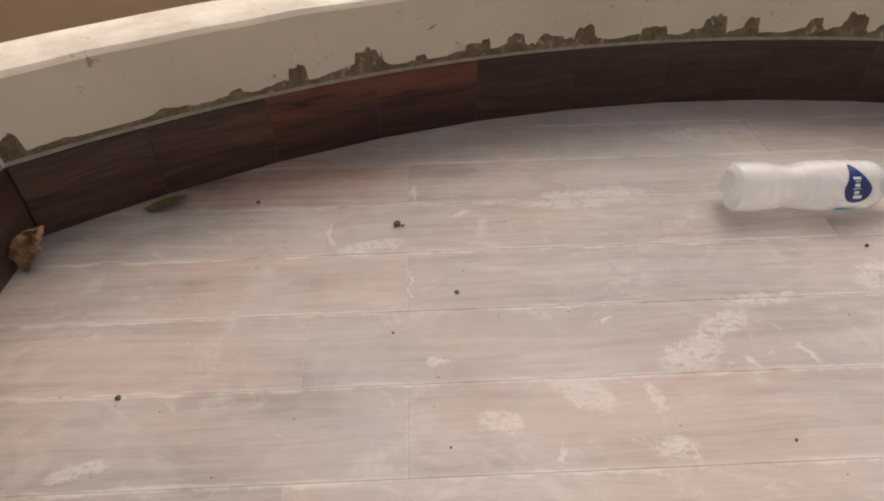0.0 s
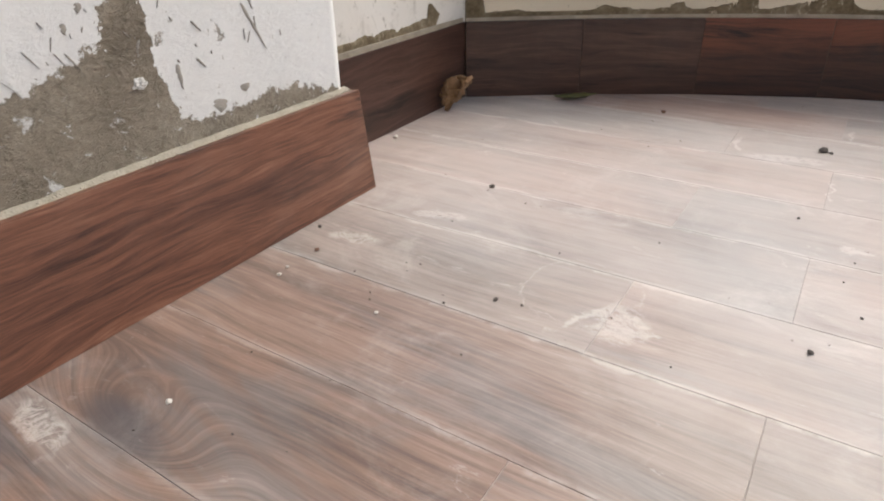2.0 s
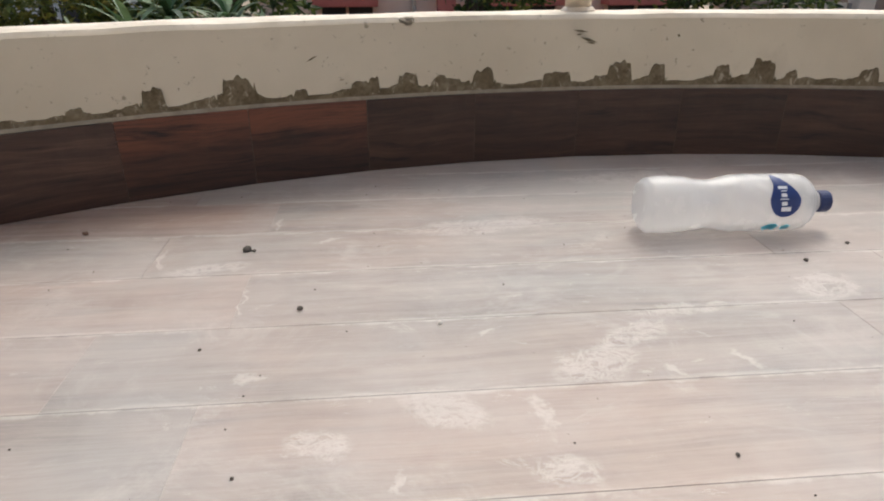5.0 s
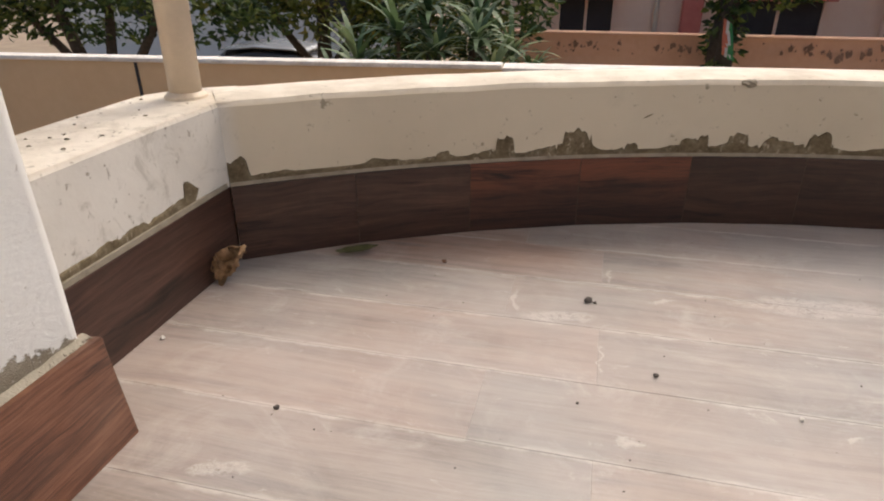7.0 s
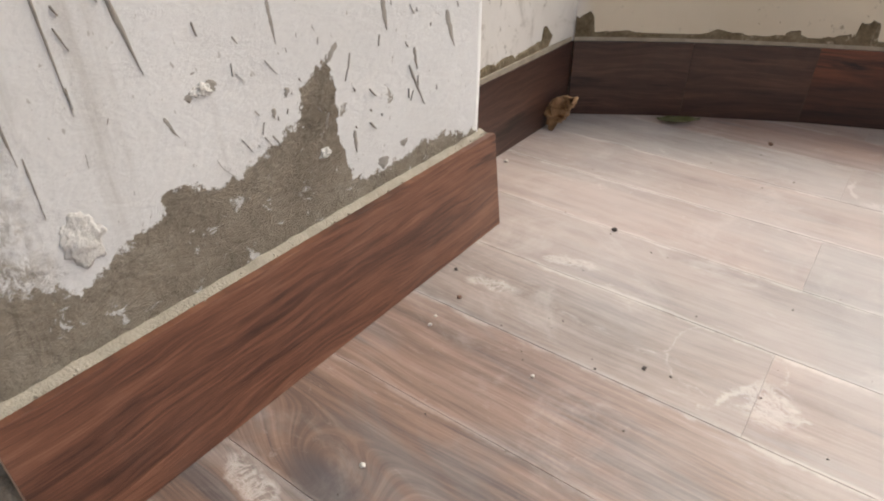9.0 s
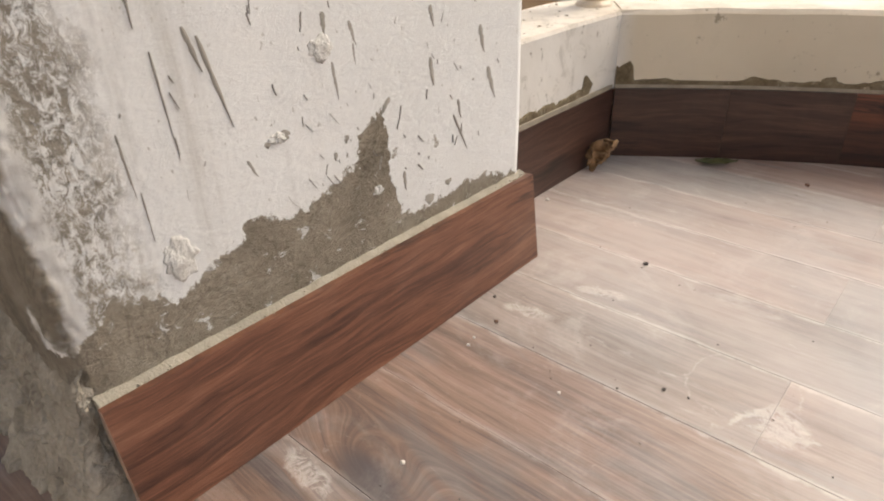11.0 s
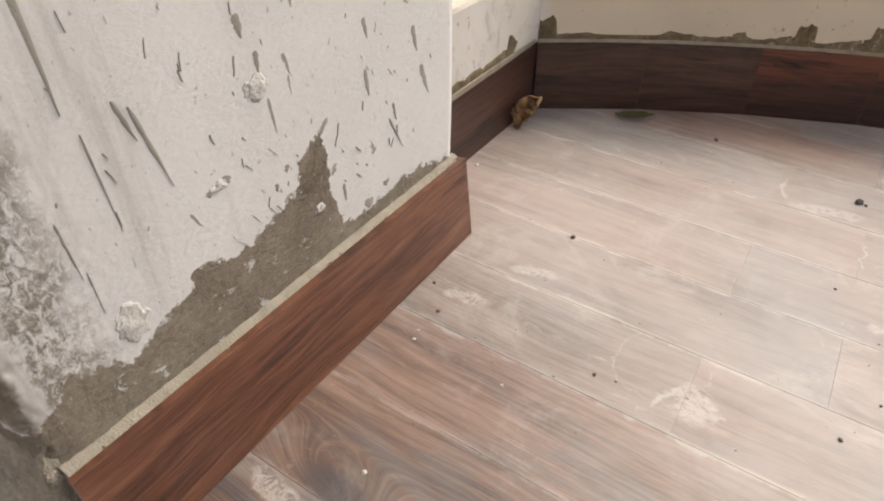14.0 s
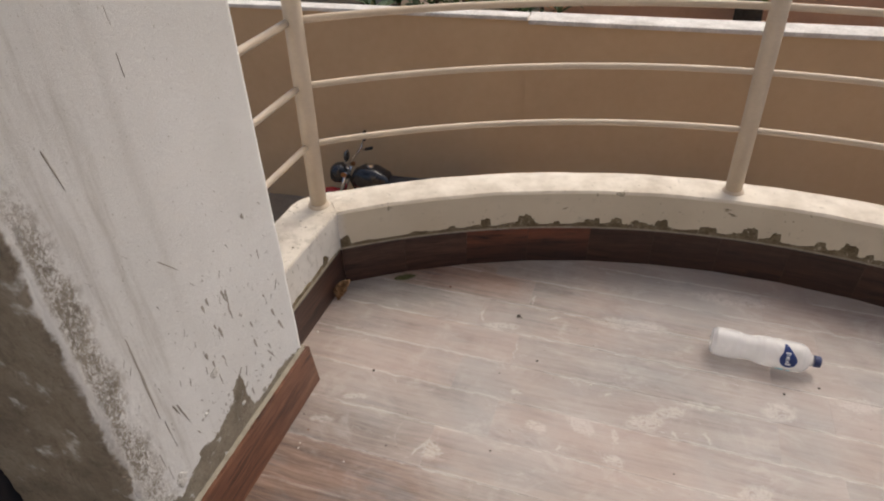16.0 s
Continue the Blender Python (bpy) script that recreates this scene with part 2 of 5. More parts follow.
def pillar_plaster():
    """White limewash over cement: bare cement along the foot, a torn rough band at the near corner."""
    n = Nodes("limewashed_plaster", 0.8, 0.25)
    x, y, z = n.axes()
    rag = n.noise(48, 7, 0.78)
    rag2 = n.noise(14, 4, 0.6)
    edge = n.ramp(n.math("DIVIDE", n.math("ADD", n.math("ADD", y, n.math("MULTIPLY", n.math("SUBTRACT", n.noise(38, 5, 0.65), 0.5), 0.045)), 0.07), 0.6), *[(p, (h, h, h)) for p, h in EDGE])
    height = n.math("ADD", n.math("MULTIPLY", edge, 0.3), n.math("MULTIPLY", n.math("SUBTRACT", rag, 0.5), 0.062))
    bare = n.step(n.math("SUBTRACT", height, z), -0.0015, 0.002)
    island = n.math("MULTIPLY", n.step(n.noise(40, 7, 0.75, n.vec((1, 1, 1.3)), 0.6), 0.60, 0.64), 0.8)
    bare = n.math("MULTIPLY", bare, n.math("SUBTRACT", 1.0, island))
    nick = n.math("MULTIPLY", n.step(n.noise(30, 6, 0.75, n.vec((1, 1, 0.8)), 0.4), 0.665, 0.69), n.math("SUBTRACT", 1.0, n.step(z, 0.35, 0.8)))
    bare = n.math("MAXIMUM", bare, n.math("MULTIPLY", nick, 0.75))
    bare = n.math("MAXIMUM", bare, n.math("MULTIPLY", n.step(n.math("ADD", n.math("SUBTRACT", -0.058, y), n.math("MULTIPLY", n.math("SUBTRACT", rag2, 0.5), 0.05)), -0.004, 0.004), 1.0))
    # the torn band
    band = n.step(n.math("ADD", n.math("SUBTRACT", 0.004, y), n.math("MULTIPLY", n.math("SUBTRACT", rag2, 0.5), 0.085)), -0.012, 0.018)
    band = n.math("MULTIPLY", band, n.step(n.math("ADD", y, n.math("MULTIPLY", n.math("SUBTRACT", rag, 0.5), 0.03)), -0.047, -0.036))
    low = n.math("SUBTRACT", 1.0, n.step(z, 0.78, 1.05))
    tear = n.noise(150, 8, 0.80, n.vec((1, 1.0, 0.6)), 0.6)
    band = n.math("MULTIPLY", n.math("MULTIPLY", band, low), n.math("MULTIPLY", n.step(n.math("ADD", tear, n.math("MULTIPLY", n.math("SUBTRACT", rag2, 0.5), 0.35)), 0.42, 0.56), 0.9))
    grime = n.math("MULTIPLY", n.math("MULTIPLY", n.step(n.noise(11, 6, 0.7, n.vec((1, 1.6, 0.14))), 0.46, 0.72), n.step(n.math("SUBTRACT", 0.26, y), 0.0, 0.2)), 0.5)
    fleck = n.math("MULTIPLY", n.step(n.noise(150, 3, 0.6, n.vec((1, 1, 0.6))), 0.66, 0.71), 0.55)
    gap = n.math("MAXIMUM", bare, band)
    white = n.ramp(n.noise(5, 4), (0.3, (0.65, 0.64, 0.615)), (0.7, (0.72, 0.71, 0.69)))
    white = n.mix(n.math("MAXIMUM", grime, fleck), white, (0.30, 0.265, 0.215))
    cement = n.ramp(n.math("ADD", n.math("MULTIPLY", n.noise(12, 6, 0.65), 0.78), n.math("MULTIPLY", n.noise(120, 3), 0.22)),
                    (0.30, (0.150, 0.124, 0.092)), (0.52, (0.262, 0.224, 0.172)), (0.75, (0.38, 0.335, 0.27)))
    crack = n.math("SUBTRACT", 1.0, n.math("MULTIPLY", n.math("ABSOLUTE", n.math("SUBTRACT", n.noise(13, 5, 0.6, n.vec((1, 1, 0.5)), 1.0), 0.5)), 60.0), True)
    cement = n.mix(n.math("MULTIPLY", crack, 0.35), cement, (0.10, 0.082, 0.06))
    n.bump(n.math("ADD", n.math("MULTIPLY", n.math("SUBTRACT", 1.0, gap), 1.0), n.math("MULTIPLY", n.math("ADD", n.math("MULTIPLY", n.noise(190, 6, 0.78), 0.55), n.math("MULTIPLY", n.noise(34, 6, 0.72, n.vec((1, 1, 1.8)), 0.5), 1.3)), n.math("ADD", 0.20, gap))), 0.9, 0.0042)
    return n.done(n.mix(gap, white, cement), 0.85)


SMEARS = [(0.80, 0.775, 0.05, 0.035, 20), (0.465, 0.640, 0.05, 0.030, 25), (0.52, 0.690, 0.055, 0.020, 30), (0.60, 0.735, 0.07, 0.012, 3), (0.31, 0.583, 0.048, 0.024, -25), (0.195, 0.546, 0.03, 0.018, 0),
          (0.02, 0.890, 0.06, 0.018, 8), (-0.045, 0.400, 0.026, 0.034, -25), (-0.36, 0.062, 0.045, 0.014, -12), (0.40, 1.00, 0.12, 0.03, 5), (0.70, 1.215, 0.14, 0.03, 3),
          (-0.30, 0.50, 0.04, 0.012, 10), (-0.345, 0.405, 0.03, 0.012, 5), (1.00, 0.858, 0.06, 0.03, 10), (0.40, 0.50, 0.03, 0.02, 0), (0.72, 0.50, 0.05, 0.03, 40)]
STROKES = [(0.392, 0.566, 0.010, 0.046, 4), (0.541, 0.620, 0.009, 0.026, 28), (0.612, 0.632, 0.009, 0.034, 30), (0.182, 0.972, 0.032, 0.008, 32), (0.127, 0.640, 0.018, 0.010, 20), (-0.075, 0.385, 0.008, 0.050, -28),
           (0.265, 0.500, 0.005, 0.030, -8), (-0.043, 0.920, 0.005, 0.050, 2), (0.088, 0.800, 0.004, 0.055, 0), (0.094, 1.035, 0.005, 0.040, 0), (-0.02, 0.395, 0.022, 0.006, 10), (0.365, 0.705, 0.02, 0.006, 15)]
RINGS = [(-0.09, 0.43, 0.075)]
EDGE = [(0.0050, 0.560), (0.0258, 0.560), (0.0779, 0.689), (0.1248, 0.627), (0.1648, 0.588), (0.2586, 0.668), (0.3021, 0.734), (0.3559, 0.686), (0.4584, 0.734), (0.5123, 0.758), (0.5210, 0.856), (0.5610, 0.915), (0.5801, 0.929), (0.5844, 0.706), (0.5957, 0.623), (0.6113, 0.498), (0.7104, 0.473), (0.7990, 0.515), (1.0023, 0.421)]

M_FLOOR = floor_wood("wood_look_floor_tile", (0.30, 0.205, 0.160), 0.10)
M_FLOOR_GREY = floor_wood("grey_wood_look_floor_tile", (0.235, 0.212, 0.200), 0.48)
M_FLOOR_ROSE = floor_wood("rose_wood_look_floor_tile", (0.42, 0.262, 0.205), 0.42)
M_FLOOR_RUST = floor_wood("rust_wood_look_floor_tile", (0.34, 0.180, 0.125), 0.50)
M_GROUT = simple("dusty_grout", (0.34, 0.295, 0.265), (0.50, 0.455, 0.42), 20, 0.85)
M_SKIRT = skirting_wood("red_brown_wood_tile", ((0.34, (0.022, 0.011, 0.008)), (0.43, (0.078, 0.033, 0.021)), (0.52, (0.162, 0.070, 0.041)), (0.62, (0.255, 0.126, 0.078))), 0.42, 0.12)
# Same wood as the pillar tile; the bow's shade is put into this colour.
M_SKIRT_SHADED = skirting_wood("shaded_brown_wood_tile", ((0.36, (0.013, 0.0068, 0.005)), (0.50, (0.040, 0.0190, 0.0125)), (0.64, (0.075, 0.036, 0.024))), 0.46, 0.08)
M_SKIRT_RED = skirting_wood("rust_wood_tile", ((0.36, (0.010, 0.006, 0.005)), (0.48, (0.032, 0.014, 0.010)), (0.62, (0.075, 0.029, 0.018))), 0.46, 0.05, (0.150, 0.047, 0.024))
M_SKIRT_MID = skirting_wood("brown_wood_tile", ((0.36, (0.018, 0.009, 0.006)), (0.50, (0.056, 0.027, 0.019)), (0.64, (0.115, 0.058, 0.040))), 0.42, 0.10)
M_JOINT = simple("brown_joint_filler", (0.045, 0.030, 0.022), (0.12, 0.085, 0.062), 30, 0.85)
M_BODY = simple("tile_body", (0.28, 0.19, 0.14), (0.38, 0.27, 0.2), 40, 0.8)
M_PILLAR = pillar_plaster()
M_CEMENT = simple("bare_cement", (0.29, 0.245, 0.185), (0.45, 0.39, 0.305), 30, 0.9, 0.6, 0.2, 0, 0.003)
M_CRUST = simple("flaking_cement", (0.20, 0.172, 0.132), (0.45, 0.405, 0.335), 22, 0.9, 0.9, 0.2, 0, 0.004)
M_MORTAR = simple("pale_mortar", (0.26, 0.232, 0.185), (0.37, 0.335, 0.272), 45, 0.9, 0.7, 0.2, 0, 0.002)
M_LINE = simple("brown_mortar_line", (0.20, 0.17, 0.125), (0.36, 0.315, 0.245), 45, 0.9, 0.6)
M_POST = simple("cream_gate_paint", (0.50, 0.46, 0.40), (0.60, 0.55, 0.48), 3, 0.8)
M_BROWN = simple("brown_plaster", (0.26, 0.185, 0.135), (0.34, 0.25, 0.185), 0.8, 0.85)
M_SPLAT = simple("dried_cement", (0.27, 0.245, 0.21), (0.38, 0.35, 0.305), 60, 0.85, 0.3)


def kerb_plaster():
    n = Nodes("cream_kerb_plaster", 0.8, 0.25)
    base = n.ramp(n.noise(4, 5), (0.3, (0.53, 0.465, 0.36)), (0.7, (0.63, 0.56, 0.445)))
    x, y, z = n.axes()
    # Return kerb paler: light from the right is put into its colour.
    side = n.step(n.math("SUBTRACT", -0.50, x), 0.0, 0.03)
    base = n.mix(side, base, n.ramp(n.noise(6, 4), (0.3, (0.58, 0.545, 0.49)), (0.7, (0.70, 0.665, 0.61))))
    # Top lightened in colour for the open sky above it.
    top = n.step(z, 0.262, 0.2715)
    base = n.mix(top, base, n.ramp(n.noise(9, 6, 0.65), (0.32, (0.50, 0.44, 0.36)), (0.6, (0.69, 0.63, 0.54))))
    stain = n.math("MULTIPLY", n.step(n.noise(8, 5, 0.6), 0.55, 0.75), 0.22)
    fleck = n.math("MULTIPLY", n.math("MAXIMUM", n.step(n.noise(55, 5, 0.7), 0.635, 0.69), n.step(n.noise(17, 6, 0.72), 0.635, 0.70)), 0.72)
    worn = n.math("MULTIPLY", side, n.math("MAXIMUM", n.math("MULTIPLY", n.step(n.noise(18, 7, 0.74, None, 0.8), 0.50, 0.66), 0.34), n.math("MULTIPLY", n.step(n.noise(60, 5, 0.7, n.vec((1, 1, 0.6))), 0.60, 0.68), 0.6)))
    stain = n.math("MAXIMUM", stain, worn)
    n.bump(n.math("ADD", n.noise(20, 5), n.math("MULTIPLY", n.noise(130, 3), 0.3)), 0.3, 0.003)
    return n.done(n.mix(n.math("MAXIMUM", stain, fleck), base, (0.20, 0.165, 0.115)), 0.82)


M_KERB = kerb_plaster()


def smear_cement():
    """Damp cement dragged over the paint, thin enough in places for the cream to show."""
    n = Nodes("damp_cement_smear", 0.88, 0.2)
    a, b = n.noise(26, 6, 0.7), n.noise(140, 4, 0.7)
    c = n.ramp(n.math("ADD", n.math("MULTIPLY", a, 0.6), n.math("MULTIPLY", b, 0.4)), (0.34, (0.075, 0.056, 0.032)), (0.50, (0.150, 0.117, 0.072)), (0.66, (0.250, 0.205, 0.140)))
    n.bump(n.math("ADD", a, b), 0.6, 0.002)
    thin = n.step(n.noise(48, 7, 0.76, n.vec((1, 1, 0.6)), 0.8), 0.57, 0.66)
    return n.done(n.mix(n.math("MULTIPLY", thin, 0.75), c, (0.50, 0.44, 0.345)), 0.88)


M_SMEAR = smear_cement()
M_PIPE = simple("cream_painted_steel", (0.50, 0.41, 0.31), (0.60, 0.50, 0.385), 12, 0.42, 0.1)
M_TAN = simple("tan_painted_wall", (0.54, 0.37, 0.215), (0.61, 0.435, 0.26), 1.3, 0.85, 0.2)
M_COPING = simple("weathered_white_coping", (0.42, 0.38, 0.33), (0.84, 0.79, 0.72), 5, 0.85, 0.4)
M_WALL = simple("plain_wall_paint", (0.68, 0.66, 0.62), (0.76, 0.74, 0.70), 3, 0.8)
M_CEIL = simple("ceiling_paint", (0.72, 0.71, 0.68), (0.8, 0.79, 0.76), 3, 0.8)
M_GROUND = simple("dusty_concrete_ground", (0.22, 0.165, 0.115), (0.32, 0.25, 0.18), 1.6, 0.9, 0.5, 0.2, 0, 0.01)
M_ORANGE = simple("salmon_orange_wall", (0.58, 0.33, 0.20), (0.68, 0.42, 0.28), 1.2, 0.85, 0.2)
M_DARK = simple("dark_opening", (0.012, 0.012, 0.016), (0.03, 0.03, 0.036), 3, 0.5)
M_RED = simple("faded_red_paint", (0.46, 0.12, 0.09), (0.55, 0.17, 0.13), 6, 0.6)
M_BARK = simple("bark", (0.04, 0.032, 0.024), (0.10, 0.08, 0.06), 18, 0.9, 0.8, 0.2, 0, 0.01)

# ---------------------------------------------------------------- building tools


def mesh(name, bm, *mats, smooth=False):
    me = bpy.data.meshes.new(name)
    bm.normal_update()
    bm.to_mesh(me)
    bm.free()
    for m in mats:
        me.materials.append(m)
    if smooth:
        for p in me.polygons:
            p.use_smooth = True
    return me


def part(name, bm, mat, parent=None, label="", smooth=False):
    """One mesh object, under a thing or a part of it."""
    ob = new(name, mesh(name, bm, *(mat if isinstance(mat, tuple) else (mat,)), smooth=smooth))
    if parent:
        ob.parent = parent
    if label:
        ob["label"] = label
    return ob


def thing(name, label, category, group="", at=None):
    ob = new(name)
    ob.empty_display_size = 0.05
    if at is not None:
        ob.matrix_basis = at
    return tagged(ob, label, category, group)


def box(x0, x1, y0, y1, z0, z1, bevel=0.0, bm=None):
    own = bmesh.new()
    bmesh.ops.create_cube(own, size=1)
    bmesh.ops.scale(own, vec=(x1 - x0, y1 - y0, z1 - z0), verts=own.verts)
    bmesh.ops.translate(own, vec=((x0 + x1) / 2, (y0 + y1) / 2, (z0 + z1) / 2), verts=own.verts)
    if bevel:
        bmesh.ops.bevel(own, geom=own.edges[:], offset=bevel, segments=2, affect="EDGES", profile=0.6)
    if bm is None:
        return own
    tmp = bpy.data.meshes.new("tmp")
    own.to_mesh(tmp)
    own.free()
    bm.from_mesh(tmp)
    bpy.data.meshes.remove(tmp)
    return bm


def tube(points, radius, sides=10, closed=False, bm=None, cap=True):
    """A round bar through points; radius may be one number or one for each point."""
    bm = bm or bmesh.new()
    pts = [Vector(p) for p in points]
    rad = radius if isinstance(radius, (list, tuple)) else [radius] * len(pts)
    rings, n = [], len(pts)
    up = None
    for i, p in enumerate(pts):
        a = pts[(i - 1) % n] if closed or i else p
        b = pts[(i + 1) % n] if closed or i < n - 1 else p
        d = (b - a).normalized()
        if up is None:
            up = Vector((0, 0, 1)) if abs(d.z) < 0.9 else Vector((1, 0, 0))
        s = d.cross(up).normalized()
        up = s.cross(d).normalized()
        rings.append([bm.verts.new(p + rad[i] * (math.cos(2 * math.pi * k / sides) * s + math.sin(2 * math.pi * k / sides) * up)) for k in range(sides)])
    for i in range(n if closed else n - 1):
        r, q = rings[i], rings[(i + 1) % n]
        for k in range(sides):
            bm.faces.new((r[k], r[(k + 1) % sides], q[(k + 1) % sides], q[k]))
    if cap and not closed:
        bm.faces.new(rings[0][::-1])
        bm.faces.new(rings[-1])
    bmesh.ops.recalc_face_normals(bm, faces=bm.faces[:])
    return bm


def lathe(profile, sides=32, bm=None, turn=None):
    """A body of revolution about local x: (x, radius) pairs."""
    bm = bm or bmesh.new()
    rings = []
    for x, r in profile:
        rings.append([bm.verts.new((x, r * math.cos(2 * math.pi * k / sides), r * math.sin(2 * math.pi * k / sides))) for k in range(sides)])
    for a, b in zip(rings, rings[1:]):
        for k in range(sides):
            bm.faces.new((a[k], a[(k + 1) % sides], b[(k + 1) % sides], b[k]))
    return bm


def sweep(section, angles, centre, bm=None):
    """A wall along an arc: the section is a closed loop of (radius, z)."""
    bm = bm or bmesh.new()
    loops = [[bm.verts.new((centre[0] + r * math.sin(a), centre[1] + r * math.cos(a), z)) for r, z in section] for a in angles]
    k = len(section)
    for p, q in zip(loops, loops[1:]):
        for i in range(k):
            bm.faces.new((p[i], p[(i + 1) % k], q[(i + 1) % k], q[i]))
    bm.faces.new(loops[0]), bm.faces.new(loops[-1][::-1])
    bmesh.ops.recalc_face_normals(bm, faces=bm.faces[:])
    return bm


def rough(bm, amount, scale, seed=0.0):
    for v in bm.verts:
        v.co += amount * noise.noise_vector(v.co * scale + Vector((seed, seed, seed)))
    return bm

# ---------------------------------------------------------------- the balcony
CEN = (0.735, -0.80)             # centre of the bowed front
R_FOOT, R_IN, R_OUT, R_RAIL = 2.152, 2.160, 2.300, 2.228
A0 = -math.atan2(CEN[0] + 0.527, 0.95 - CEN[1])      # bearing of the inner corner
KERB, SKIRT, SKIRT_B = 0.272, 0.125, 0.134
X_RET, X_RETOUT = -0.535, -0.69
GROUND = -2.72

slab = tagged(part("balcony_slab", sweep([(0.3, -0.16), (0.3, -0.0125), (2.28, -0.0125), (2.28, -0.16)], [radians(-70 + 2 * i) for i in range(71)], CEN), M_CEMENT),
              "bare concrete balcony slab under the tiles", "slab", kind="structure")
floor = tagged(part("floor", box(-0.9, 2.3, -1.6, 0.0, -0.02, -0.0005), M_GROUT), "balcony floor of dusty wood-look plank tiles", "floor", kind="structure")
part("grout_bed", sweep([(0.3, -0.012), (0.3, -0.0005), (2.26, -0.0005), (2.26, -0.012)], [radians(-70 + 2 * i) for i in range(71)], CEN), M_GROUT, floor)

# kerb round the bowed front, with its straight return to the pillar
kerb = thing("kerb_wall", "low cream plastered kerb wall round the balcony, cement smears along its foot", "kerb wall")
kerb["kind"] = "structure"
angles = [A0 + (-2 * A0) * i / 110 for i in range(111)]
sec = [(R_IN, -0.10), (R_IN, 0.09), (R_IN, 0.18), (R_IN + 0.001, KERB - 0.008), (R_IN + 0.008, KERB), (2.20, KERB + 0.002), (2.26, KERB + 0.001), (R_OUT - 0.008, KERB - 0.002), (R_OUT, KERB - 0.012), (R_OUT, -0.16)]
bm = sweep(sec, angles, CEN)
for v in bm.verts:
    if v.co.z > 0:
        v.co += 0.0028 * noise.noise_vector(v.co * 9) * Vector((1, 1, 0.7))
part("bowed_kerb", bm, M_KERB, kerb, smooth=False)
cx0, cy0 = CEN[0] + R_IN * math.sin(A0), CEN[1] + R_IN * math.cos(A0)


def return_kerb(mirror):
    """The straight kerb between pillar and bow, its outer corner rounded off."""
    bm = bmesh.new()
    ex, ey = CEN[0] + (R_OUT - 0.001) * math.sin(A0), CEN[1] + (R_OUT - 0.001) * math.cos(A0)
    b = A0 + 0.02
    ux, uy, vx, vy = CEN[0] + (R_IN + 0.006) * math.sin(b), CEN[1] + (R_IN + 0.006) * math.cos(b), CEN[0] + (R_OUT - 0.006) * math.sin(b), CEN[1] + (R_OUT - 0.006) * math.cos(b)
    plan = [(X_RET, 0.50), (X_RET, 0.65), (X_RET, 0.80), (cx0, cy0 + 0.002), (ux, uy), (vx, vy), (ex, ey), (ex - 0.045, ey - 0.035), (X_RETOUT + 0.006, 0.985), (X_RETOUT, 0.95), (X_RETOUT, 0.70), (X_RETOUT, 0.50)]
    if mirror:
        plan = [(2 * CEN[0] - x, y) for x, y in plan]
    rings = []
    mx, my = sum(p[0] for p in plan) / len(plan), sum(p[1] for p in plan) / len(plan)
    for z, inset in ((-0.16, 0), (0.1, 0), (0.2, 0), (KERB - 0.007, 0), (KERB - 0.0006, 0.05)):
        rings.append([bm.verts.new((x + (mx - x) * inset, y + (my - y) * inset * 0.4, z)) for x, y in plan])
    k = len(plan)
    for a, b in zip(rings, rings[1:]):
        for i in range(k):
            bm.faces.new((a[i], a[(i + 1) % k], b[(i + 1) % k], b[i]))
    bm.faces.new(rings[-1])
    bmesh.ops.recalc_face_normals(bm, faces=bm.faces[:])
    return bm


for side in (False, True):
    part("return_kerb", return_kerb(side), M_KERB, kerb, "plaster, left-hand one lightened for side light, stained edge")

# cement left above the skirting: (bearing from the corner in metres of arc, width, height)
TEETH = [(0.012, 0.05, 0.046), (0.112, 0.03, 0.006), (0.372, 0.03, 0.024), (0.484, 0.042, 0.046), (0.616, 0.062, 0.055), (0.721, 0.025, 0.025), (0.829, 0.034, 0.034), (0.853, 0.026, 0.038),
         (0.916, 0.038, 0.044), (0.979, 0.036, 0.036), (1.005, 0.034, 0.030), (1.064, 0.052, 0.046), (1.209, 0.06, 0.036), (1.291, 0.018, 0.026), (1.333, 0.048, 0.054),
         (1.412, 0.034, 0.048), (1.541, 0.038, 0.047), (1.62, 0.056, 0.058), (1.675, 0.022, 0.034), (1.82, 0.04, 0.04), (1.95, 0.05, 0.05)]


def smear_strip(length, step, place, teeth, seed):
    """A ragged low band of cement whose top edge rises in teeth."""
    bm = bmesh.new()
    cols = []
    for i in range(int(length / step) + 1):
        s = i * step
        h = 0.003 + 0.016 * max(0.0, noise.fractal(Vector((s * 9, seed, 0)), 0.8, 2.0, 6) + 0.05)
        for c, w, top in teeth:
            u = (s - c) / (w * 0.5) + 0.45 * noise.fractal(Vector((s * 80, seed, 3)), 0.8, 2.0, 3)
            if abs(u) < 1:
                h = max(h, (top - 0.008) * (1 - abs(u) ** 6) * (0.86 + 0.14 * u * math.sin(c * 91) + 0.17 * noise.fractal(Vector((s * 62, seed, 1)), 0.8, 2.0, 5)))
            elif u <= -1 and u > -3.5:
                h = max(h, 0.30 * top * (1 + (u + 1) / 2.5))
        cols.append([bm.verts.new(place(s, z, d)) for z, d in ((SKIRT_B + 0.004, 0.0016), (SKIRT_B + 0.010 + h * 0.5, 0.0022), (SKIRT_B + 0.010 + h, 0.0012), (SKIRT_B + 0.011 + h, -0.002))])
    for a, b in zip(cols, cols[1:]):
        for i in range(3):
            bm.faces.new((a[i], b[i], b[i + 1], a[i + 1]))
    bmesh.ops.recalc_face_normals(bm, faces=bm.faces[:])
    return bm


